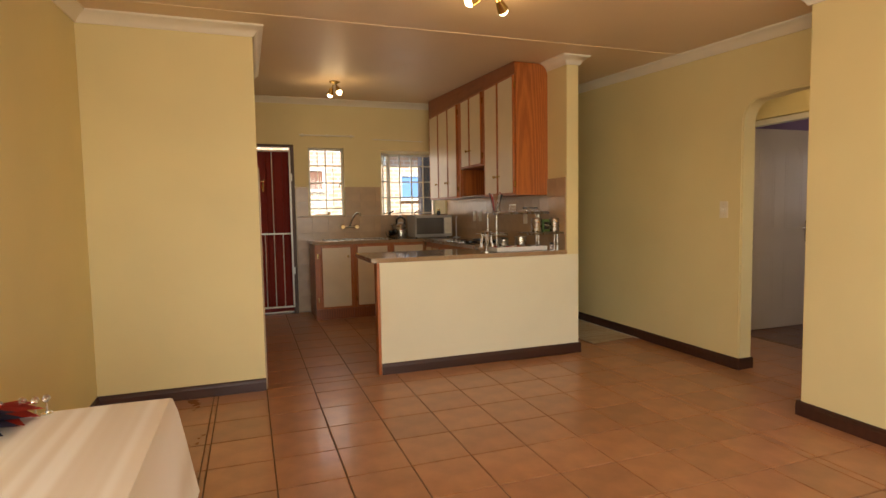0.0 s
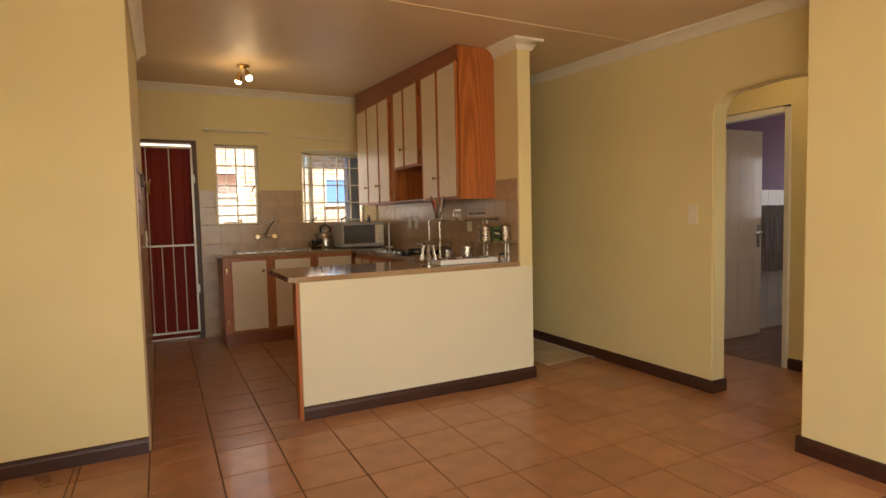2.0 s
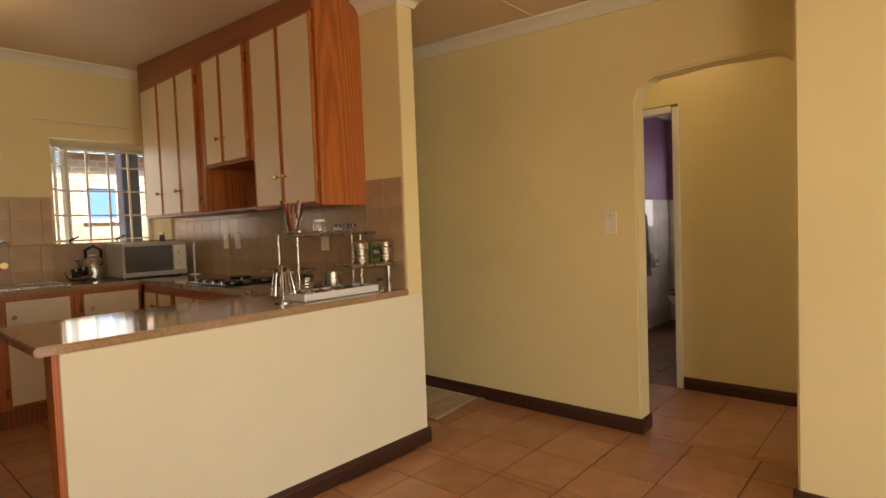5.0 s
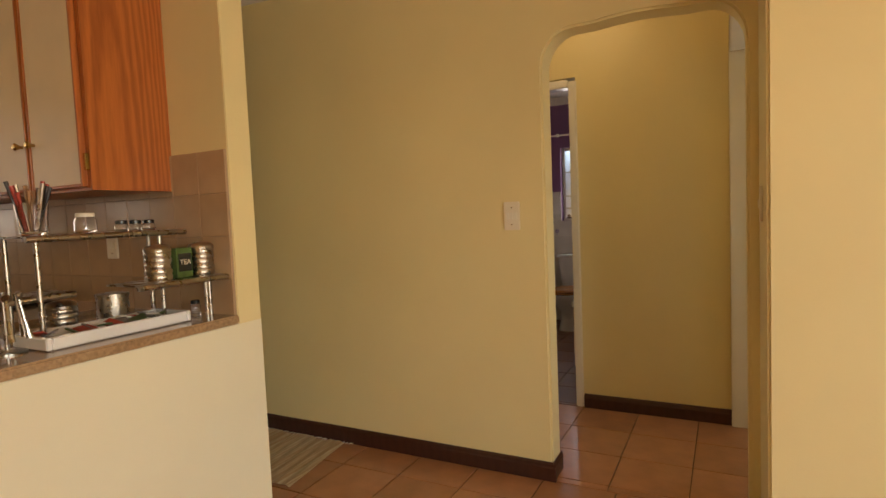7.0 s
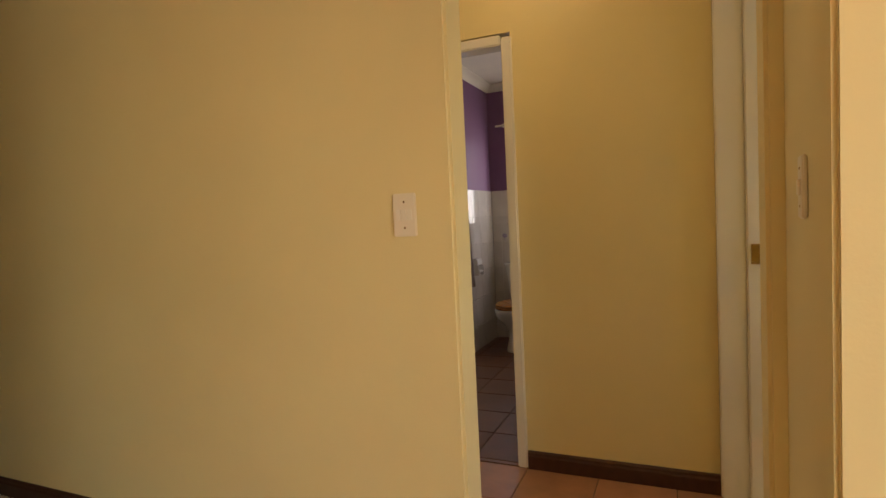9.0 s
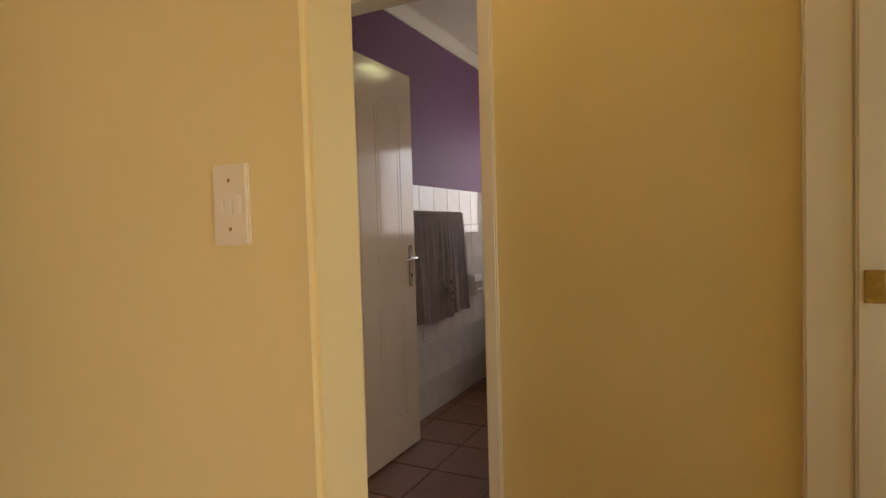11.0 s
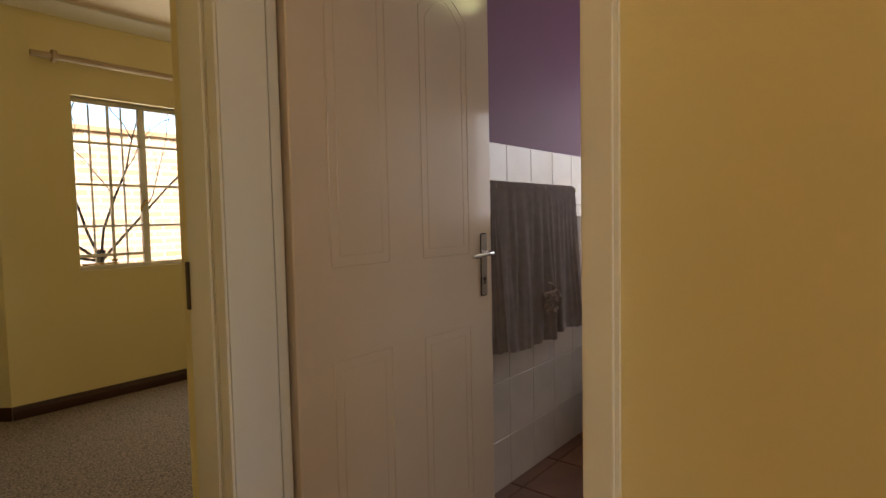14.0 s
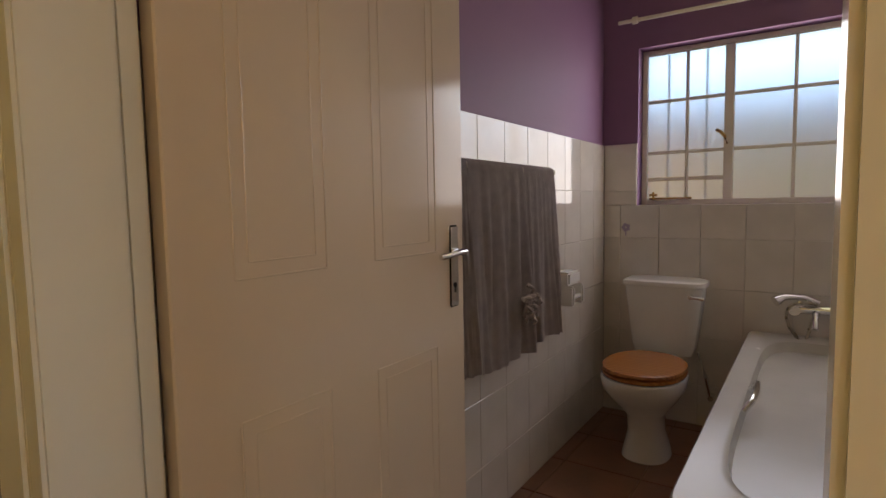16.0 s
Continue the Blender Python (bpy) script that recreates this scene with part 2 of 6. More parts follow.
def part(name, bm, mat, parent, label="", smooth=False):
    """A mesh, given in world coordinates, as one part of a thing or of a part."""
    bmesh.ops.translate(bm, vec=-BASE[parent], verts=bm.verts)
    ob = finish(name, bm, mat, smooth)
    ob.parent = parent
    BASE[ob] = BASE[parent]
    return tagged(ob, label)


def box(x0, x1, y0, y1, z0, z1, bevel=0.0, bm=None, segs=1):
    own = bmesh.new()
    m = Matrix.Translation(((x0 + x1) / 2, (y0 + y1) / 2, (z0 + z1) / 2)) @ Matrix.Diagonal((abs(x1 - x0), abs(y1 - y0), abs(z1 - z0), 1))
    bmesh.ops.create_cube(own, size=1, matrix=m)
    if bevel:
        bmesh.ops.bevel(own, geom=own.edges[:], offset=bevel, segments=segs, affect='EDGES')
    return own if bm is None else join(bm, own)


def join(bm, other):
    me = bpy.data.meshes.new("tmp")
    other.to_mesh(me)
    other.free()
    bm.from_mesh(me)
    bpy.data.meshes.remove(me)
    return bm


def rod(p, q, r, r2=None, n=12, bm=None, cap=True):
    own = bmesh.new()
    p, q = Vector(p), Vector(q)
    d = q - p
    m = Matrix.Translation((p + q) / 2) @ d.to_track_quat('Z', 'Y').to_matrix().to_4x4()
    bmesh.ops.create_cone(own, cap_ends=cap, segments=n, radius1=r, radius2=r if r2 is None else r2, depth=d.length, matrix=m)
    return own if bm is None else join(bm, own)


def tube(points, r, n=10, bm=None):
    """A round tube through points."""
    own = bmesh.new()
    pts = [Vector(p) for p in points]
    rings = []
    for i, p in enumerate(pts):
        d = (pts[min(i + 1, len(pts) - 1)] - pts[max(i - 1, 0)]).normalized()
        side = d.cross(Vector((0.123, 0.37, 0.92))).normalized()
        up = side.cross(d)
        rr = r[i] if isinstance(r, (list, tuple)) else r
        rings.append([own.verts.new(p + rr * (math.cos(a) * side + math.sin(a) * up)) for a in [2 * math.pi * k / n for k in range(n)]])
    for a, b in zip(rings, rings[1:]):
        for k in range(n):
            own.faces.new((a[k], a[(k + 1) % n], b[(k + 1) % n], b[k]))
    own.faces.new(rings[0])
    own.faces.new(rings[-1])
    return own if bm is None else join(bm, own)


def lathe(profile, at, n=20, sx=1.0, sy=1.0, bm=None):
    """A turned body: (radius, height) pairs about an upright axis."""
    own = bmesh.new()
    at = Vector(at)
    rings = [[own.verts.new(at + Vector((sx * r * math.cos(2 * math.pi * k / n), sy * r * math.sin(2 * math.pi * k / n), z))) for k in range(n)] for r, z in profile]
    for a, b in zip(rings, rings[1:]):
        for k in range(n):
            own.faces.new((a[k], a[(k + 1) % n], b[(k + 1) % n], b[k]))
    own.faces.new(rings[0])
    own.faces.new(rings[-1])
    return own if bm is None else join(bm, own)


def prism(outline, axis, a, b, bevel=0.0):
    """An outline in the two other axes, pushed from a to b along axis."""
    bm = bmesh.new()
    i = 'xyz'.index(axis)

    def at(p, v):
        c = list(p)
        c.insert(i, v)
        return c
    f = bm.faces.new([bm.verts.new(at(p, a)) for p in outline])
    up = bmesh.ops.extrude_face_region(bm, geom=[f])
    vs = [g for g in up["geom"] if isinstance(g, bmesh.types.BMVert)]
    d = [0, 0, 0]
    d[i] = b - a
    bmesh.ops.translate(bm, vec=d, verts=vs)
    if bevel:
        sharp = [e for e in bm.edges if len(e.link_faces) == 2 and e.calc_face_angle(0) > 0.6]
        bmesh.ops.bevel(bm, geom=sharp, offset=bevel, segments=7, affect='EDGES')
    return bm


def structure(name, bm, mat, label="", category="", smooth=False):
    return solid(name, bm, mat, label, category, kind="structure", smooth=smooth)


def ceil_z(y):
    """The lounge and kitchen ceiling rises gently towards the kitchen's back wall."""
    return 2.57 + 0.045 * (y - 3.86)


# ---- large structure ----
BACK = 6.92     # kitchen back wall
ARCHX = 3.648   # wall with the archway
HALLX = 4.668    # far wall of the hall
TOP = 2.85


def wall_x(name, x0, x1, y0, y1, holes=(), mat=CREAM, z1=TOP, label="cream painted plaster wall"):
    """A wall that runs along x, with openings (x0, x1, z0, z1) cut through it."""
    bm = bmesh.new()
    xs = x0
    for h in sorted(holes):
        if h[0] > xs:
            box(xs, h[0], y0, y1, 0, z1, bm=bm)
        if h[2] > 0.01:
            box(h[0], h[1], y0, y1, 0, h[2], bm=bm)
        box(h[0], h[1], y0, y1, h[3], z1, bm=bm)
        xs = h[1]
    box(xs, x1, y0, y1, 0, z1, bm=bm)
    return structure(name, bm, mat, label, "wall")


def wall_y(name, y0, y1, x0, x1, holes=(), mat=CREAM, z1=TOP, label="cream painted plaster wall"):
    bm = bmesh.new()
    ys = y0
    for h in sorted(holes):
        box(x0, x1, ys, h[0], 0, z1, bm=bm)
        if h[2] > 0.01:
            box(x0, x1, h[0], h[1], 0, h[2], bm=bm)
        box(x0, x1, h[0], h[1], h[3], z1, bm=bm)
        ys = h[1]
    box(x0, x1, ys, y1, 0, z1, bm=bm)
    return structure(name, bm, mat, label, "wall")


# floors
floor = structure("floor", box(-1.2, 7.6, -2.4, 7.1, -0.2, -0.006), GROUT, "brown grouted slab under terracotta floor tiles", "floor")
structure("floor_bedroom", box(3.75, 8.2, 4.10, 7.6, -0.005, 0.016), CARPET, "grey-brown looped carpet in the bedroom", "carpet")

# lounge and kitchen walls
wall_y("wall_lounge_west", -2.4, 4.0, -1.03, -0.88, [(-1.7, -0.1, 0.75, 2.1)])
wall_x("wall_lounge_south", -1.03, 3.45, -2.55, -2.40, [(-0.3, 2.5, 0.0, 2.25)])
wall_x("wall_kitchen_nib", -0.88, 0.18, 3.865, 5.60)
wall_y("wall_kitchen_west", 5.60, 7.1, -1.03, -0.88)
GATE = (-0.22, 0.672)
W1 = (0.848, 1.300, 1.214, 2.098)
BAY = (1.787, 2.68, 0.98, 2.078)
wall_x("wall_kitchen_north", -0.88, 3.783, BACK, BACK + 0.20, [(GATE[0], GATE[1], 0.0, 2.13), W1, BAY])
bm = prism([(3.893, 0), (BACK, 0), (BACK, TOP), (3.893, TOP)], 'x', 2.712, 2.828, 0.003)
structure("wall_kitchen_east", bm, CREAM, "cream painted wall ending in a slim column beside the peninsula", "wall", smooth=True)
wall_y("wall_lounge_east", -2.4, 0.9, 3.21, 3.45)
bm = prism([(3.21, 0.9), (3.21, 2.105), (3.838, 2.105), (3.838, 0.9)], 'z', 0, TOP, 0.010)
structure("wall_lounge_corner", bm, CREAM, "cream painted wall with a rounded corner", "wall", smooth=True)


def arch_outline():
    y0, y1, r, top = 2.145, 2.946, 0.16, 2.050
    pts = [(2.03, 0.0), (y0, 0.0)]
    for k in range(9):
        a = math.pi - k * math.pi / 16
        pts.append((y0 + r * 0.85 + r * 0.85 * math.cos(a), top - r + r * math.sin(a)))
    for k in range(5):
        pts.append((y0 + 0.22 + (y1 - y0 - 0.44) * k / 4, top + 0.012 * math.sin(math.pi * k / 4)))
    for k in range(9):
        a = math.pi / 2 - k * math.pi / 16
        pts.append((y1 - r * 0.85 + r * 0.85 * math.cos(a), top - r + r * math.sin(a)))
    return pts + [(y1, 0.0), (7.0, 0.0), (7.0, TOP), (2.03, TOP)]


structure("wall_archway", prism(arch_outline(), 'x', ARCHX, ARCHX + 0.132, 0.010), CREAM, "cream plaster wall with a rounded archway to the hall", "wall", smooth=True)

# hall, bathroom, bedroom
BATHDOOR = (3.040, 3.932, 0.0, 2.075)
wall_y("wall_hall_east", 2.184, 4.068, HALLX, HALLX + 0.118, [BATHDOOR])
wall_x("wall_hall_south", 3.839, 4.798, 1.94, 2.183, [(3.839, 4.660, 0.0, 2.11)])
wall_x("wall_hall_north", 3.782, HALLX, 3.955, 4.09, [(3.90, 4.664, 0.0, 2.075)])
wall_x("wall_bath_bedroom", HALLX, 8.2, 4.068, 4.17)
BW = (2.45, 3.875, 1.138, 1.955)
wall_y("wall_bathroom_east", 2.4, 4.068, 7.385, 7.60, [BW], PURPLE, label="purple painted wall over white tiles")
bm = box(4.80, 7.385, 4.060, 4.067, 1.465, 2.62)
structure("wall_bathroom_north", bm, PURPLE, "purple painted bathroom wall over white tiles", "wall")
structure("wall_bathroom_nib", box(4.787, 5.50, 2.93, 3.045, 0, 2.62), CREAM, "short tiled wall beside the bathroom door", "wall")
wall_x("wall_bathroom_south", 4.798, 7.60, 2.40, 2.55, mat=PURPLE, label="purple painted bathroom wall")
BEDW = (5.243, 6.66, 0.868, 1.985)
wall_x("wall_bedroom_north", 4.85, 8.2, 6.79, 7.00, [BEDW])
bm = prism([(4.85, 6.79), (4.23, 7.58), (4.38, 7.70), (5.0, 6.91)], 'z', 0, TOP)
structure("wall_bedroom_splay", bm, CREAM, "cream painted splayed bedroom wall", "wall")
wall_y("wall_bedroom_east", 4.17, 7.02, 8.05, 8.2)
wall_y("wall_bedroom_west", 7.0, 7.9, 3.653, 3.783)
wall_x("wall_bedroom_far", 3.70, 5.0, 7.75, 7.9)
wall_y("wall_room_east", 0.6, 1.94, 4.798, 4.90)
# the south wall's opening is unseen, added to go with the side-room lamp
wall_x("wall_room_south", 3.83, 4.85, 0.5, 0.62, [(4.05, 4.65, 0.90, 1.65)])
structure("wall_room_west", box(3.839, 3.90, 0.62, 1.94, 0, TOP), CREAM, "cream painted wall", "wall")

# ceilings
bm = prism([(-2.5, ceil_z(-2.5)), (7.05, ceil_z(7.05)), (7.05, 3.0), (-2.5, 3.0)], 'x', -1.0, 3.72)
structure("ceiling", bm, CEILING, "cream painted board ceiling with fine joint strips", "ceiling")
bm = bmesh.new()
for y in (3.55, 1.15):
    join(bm, prism([(y, ceil_z(y) - 0.004), (y + 0.03, ceil_z(y + 0.03) - 0.004), (y + 0.03, ceil_z(y) + 0.01), (y, ceil_z(y) + 0.01)], 'x', -0.88, 3.66))
structure("ceiling_joint", bm, CEILING, "thin cover strip across the ceiling boards", "trim")
structure("ceiling_hall", box(3.72, HALLX + 0.05, 2.0, 4.05, 2.52, 2.9), CEILING, "cream painted hall ceiling", "ceiling")
structure("ceiling_bathroom", box(4.72, 7.5, 2.45, 4.10, 2.50, 2.9), CORNICE, "white painted bathroom ceiling", "ceiling")
structure("ceiling_bedroom", box(3.72, 8.1, 4.10, 7.8, 2.53, 2.9), CEILING, "cream painted bedroom ceiling", "ceiling")
structure("ceiling_room", box(3.83, 4.8, 0.55, 2.0, 2.52, 2.9), CEILING, "cream painted ceiling", "ceiling")
structure("roof", box(-1.3, 8.3, -2.7, 8.0, 3.0, 3.12), GROUT, "flat brown roof sheet over the house", "roof")


def cove(name, p, q, nx, ny, zfun, size=0.075):
    """A coved cornice from p to q along a wall whose room side is (nx, ny)."""
    bm = bmesh.new()
    prof = [(0, -size), (0.012, -size), (0.022, -size * 0.72), (0.045, -size * 0.40), (size * 0.8, -0.022), (size, -0.012), (size, 0.004), (0, 0.004)]
    rings = []
    for x, y in (p, q):
        rings.append([bm.verts.new((x + nx * u, y + ny * u, zfun(y + ny * u) + v)) for u, v in prof])
    n = len(prof)
    for k in range(n):
        bm.faces.new((rings[0][k], rings[0][(k + 1) % n], rings[1][(k + 1) % n], rings[1][k]))
    bm.faces.new(rings[0])
    bm.faces.new(rings[1])
    return structure(name, bm, CORNICE, "white coved ceiling cornice", "cornice", smooth=True)


def cove_path(name, pts, normals, zfun, size=0.075):
    """A coved cornice that turns corners with mitred joints; one room-side normal for each stretch."""
    bm = bmesh.new()
    prof = [(0, -size), (0.012, -size), (0.022, -size * 0.72), (0.045, -size * 0.40), (size * 0.8, -0.022), (size, -0.012), (size, 0.004), (0, 0.004)]
    rings = []
    for k, (x, y) in enumerate(pts):
        n = Vector(normals[0]) if k == 0 else Vector(normals[-1]) if k == len(pts) - 1 else Vector(normals[k - 1]) + Vector(normals[k])
        rings.append([bm.verts.new((x + n.x * u, y + n.y * u, zfun(y + n.y * u) + v)) for u, v in prof])
    m = len(prof)
    for a, b in zip(rings, rings[1:]):
        for k in range(m):
            bm.faces.new((a[k], a[(k + 1) % m], b[(k + 1) % m], b[k]))
    bm.faces.new(rings[0])
    bm.faces.new(rings[-1])
    return structure(name, bm, CORNICE, "white coved ceiling cornice", "cornice", smooth=True)


cove("cornice_west", (-0.88, -2.4), (-0.88, 3.865), 1, 0, ceil_z)
cove_path("cornice_nib", [(-0.88, 3.865), (0.18, 3.865), (0.18, 5.6)], [(0, -1), (1, 0)], ceil_z)
cove("cornice_kitchen", (-0.88, BACK), (2.712, BACK), 0, -1, ceil_z)
cove_path("cornice_column", [(2.712, 4.205), (2.712, 3.893), (2.828, 3.893), (2.828, BACK)], [(-1, 0), (0, -1), (1, 0)], ceil_z)
cove("cornice_passage", (ARCHX, 2.1055), (ARCHX, BACK), -1, 0, ceil_z)
cove_path("cornice_east", [(3.21, -2.4), (3.21, 2.105), (ARCHX, 2.105)], [(-1, 0), (0, 1)], ceil_z)
cove("cornice_bathroom_north", (4.80, 4.06), (7.385, 4.06), 0, -1, lambda y: 2.50, 0.07)
cove("cornice_bathroom_east", (7.385, 2.55), (7.385, 4.06), -1, 0, lambda y: 2.50, 0.07)
cove("cornice_bedroom", (4.85, 6.79), (8.05, 6.79), 0, -1, lambda y: 2.53, 0.08)


def skirting(name, p, q, nx, ny, h=0.088, d=0.016, e0=0.0, e1=0.0):
    """A skirting board from p to q; e0 and e1 lengthen its ends round corners."""
    p, q = Vector((*p, 0)), Vector((*q, 0))
    u = (q - p).normalized()
    p, q = p - u * e0, q + u * e1
    bm = bmesh.new()
    prof = [(0.001, 0.0), (d, 0.0), (d, h * 0.70), (d * 0.8, h * 0.80), (d * 0.75, h * 0.90), (d * 0.35, h), (0.001, h)]
    rings = [[bm.verts.new((a.x + nx * s, a.y + ny * s, z)) for s, z in prof] for a in (p, q)]
    n = len(prof)
    for k in range(n):
        bm.faces.new((rings[0][k], rings[0][(k + 1) % n], rings[1][(k + 1) % n], rings[1][k]))
    bm.faces.new(rings[0])
    bm.faces.new(rings[1])
    return structure(name, bm, SKIRT, "dark stained timber skirting board", "skirting")


skirting("baseboard_west", (-0.88, -2.4), (-0.88, 3.865), 1, 0)
skirting("baseboard_nib", (-0.88, 3.865), (0.18, 3.865), 0, -1)
skirting("baseboard_peninsula", (1.045, 3.893), (2.828, 3.893), 0, -1, e1=0.016)
skirting("baseboard_column", (2.828, 3.893), (2.828, BACK), 1, 0, e0=0.013)
skirting("baseboard_passage", (ARCHX, 2.946), (ARCHX, BACK), -1, 0, e0=0.016)
skirting("baseboard_arch", (ARCHX, 2.946), (ARCHX + 0.132, 2.946), 0, -1, d=0.009, e0=0.013, e1=0.010)
skirting("baseboard_east", (3.21, -2.4), (3.21, 2.105), -1, 0, e1=0.016)
skirting("baseboard_alcove", (3.21, 2.105), (3.66, 2.105), 0, 1, e0=0.013)
skirting("baseboard_hall", (HALLX, 2.198), (HALLX, 3.03), -1, 0)
skirting("baseboard_bedroom", (4.85, 6.79), (8.05, 6.79), 0, -1, 0.095)
skirting("baseboard_splay", (4.23, 7.58), (4.85, 6.79), -0.79, -0.62, 0.095)


# ---- doors and windows ----
def steel_frame(name, axis, a0, a1, d0, d1, top, label, both=True, rebate=0.045, lip=0.0):
    """A pressed steel door frame: jambs and head round an opening a0..a1, wrapping a wall from d0 to d1."""
    ob = thing(name, (a0, d0, 0) if axis == 'x' else (d0, a0, 0), label, "door frame", kind="structure")

    def bar(u0, u1, z0, z1, nm):
        bm = bmesh.new()
        far = nm == "jamb" and u0 > a0
        for e0, e1, g in ((d0 - 0.012 - (lip if far else 0), d1 - rebate, 0.010), (d1 - rebate, d1 + 0.012, 0.0)):
            v0, v1, t = u0, u1, z0
            if nm == "jamb" and u0 <= a0:
                v1 = u1 + g
            elif nm == "jamb":
                v0 = u0 - g
            else:
                t = z0 - g
            if axis == 'x':
                box(v0, v1, e0, e1, t, z1, 0.006, bm, 2)
            else:
                box(e0, e1, v0, v1, t, z1, 0.006, bm, 2)
        part(nm, bm, WHITE, ob, smooth=True)
    if both:
        bar(a0 - 0.012, a0 + 0.026, 0, top, "jamb")
    bar(a1 - 0.026, a1 + 0.012, 0, top, "jamb")
    bar(a0 + 0.038, a1 - 0.038, top - 0.026, top + 0.012, "head")
    return ob


f1 = steel_frame("door_frame_bathroom", 'y', 3.046, 3.928, HALLX, HALLX + 0.113, 2.053, "cream gloss painted steel frame of the bathroom door", rebate=0.025, lip=0.026)
f2 = steel_frame("door_frame_bedroom", 'x', 3.912, 4.663, 3.958, 4.065, 2.053, "cream gloss painted steel frame of the bedroom door")
part("strike_plate", box(4.631, 4.637, 4.064, 4.0775, 0.955, 1.07, 0.002), BRONZE, f2, "dark tarnished strike plate")
f3 = steel_frame("door_frame_room", 'x', 3.815, 4.656, 1.99, 2.187, 2.10, "white gloss painted steel door frame in the hall", False, rebate=0.094)
part("strike_plate", box(4.613, 4.6205, 2.035, 2.078, 0.985, 1.065, 0.002), BRASS, f3, "brass strike plate")

# the bathroom door, standing open
leaf = thing("door_bathroom", (4.80, 3.89, 0.008), "glossy cream moulded panel door standing open into the bathroom", "door", kind="structure")
LX0, LX1, LY0, LY1 = 4.807, 5.646, 3.893, 3.931
part("leaf", box(LX0, LX1, LY0, LY1, 0.010, 2.03, 0.003), DOORPAINT, leaf)


def groove_panel(x0, x1, z0, z1, crown):
    """A raised panel moulding: a bead that follows the panel's outline."""
    bm = bmesh.new()
    for off, r in ((0.0, 0.0019), (0.028, 0.0013)):
        a0, a1, b0, b1 = x0 + off, x1 - off, z0 + off, z1 - off
        pts = [(a0, b0), (a1, b0), (a1, b1)]
        if crown:
            for k in range(1, 10):
                s = k / 10
                pts.append((a1 + (a0 - a1) * s, b1 + crown * math.sin(math.pi * s)))
        pts += [(a0, b1), (a0, b0)]
        for p, q in zip(pts, pts[1:]):
            rod((p[0], LY0, p[1]), (q[0], LY0, q[1]), r, n=6, bm=bm)
    return bm


for x0, x1 in ((4.922, 5.132), (5.278, 5.512)):
    part("panel_moulding", groove_panel(x0, x1, 1.04, 1.80, 0.07), DOORPAINT, leaf, smooth=True)
    part("panel_moulding", groove_panel(x0, x1, 0.20, 0.792, 0.0), DOORPAINT, leaf, smooth=True)
hx = LX1 - 0.055
hp = part("handle_plate", box(hx - 0.020, hx + 0.020, LY0 - 0.008, LY0, 0.885, 1.105, 0.004, segs=2), CHROME, leaf, "chrome lever handle plate", smooth=True)
bm = rod((hx, LY0 - 0.008, 1.035), (hx, LY0 - 0.036, 1.035), 0.009)
tube([(hx + 0.005, LY0 - 0.036, 1.035), (hx - 0.03, LY0 - 0.038, 1.036), (hx - 0.07, LY0 - 0.036, 1.030), (hx - 0.10, LY0 - 0.032, 1.028)], [0.010, 0.009, 0.008, 0.007], bm=bm)
part("lever", bm, CHROME, hp, smooth=True)
# raised black shape in place of the dark inside a keyhole
bm = rod((hx, LY0 - 0.0075, 0.945), (hx, LY0 - 0.0095, 0.945), 0.007)
box(hx - 0.003, hx + 0.003, LY0 - 0.0095, LY0 - 0.0075, 0.925, 0.945, bm=bm)
part("keyhole", bm, BLACK, hp)
for z in (0.25, 1.78):
    part("hinge", rod((LX0 - 0.006, LY0 - 0.004, z - 0.05), (LX0 - 0.006, LY0 - 0.004, z + 0.05), 0.006), BRASS, leaf, "brass hinge")


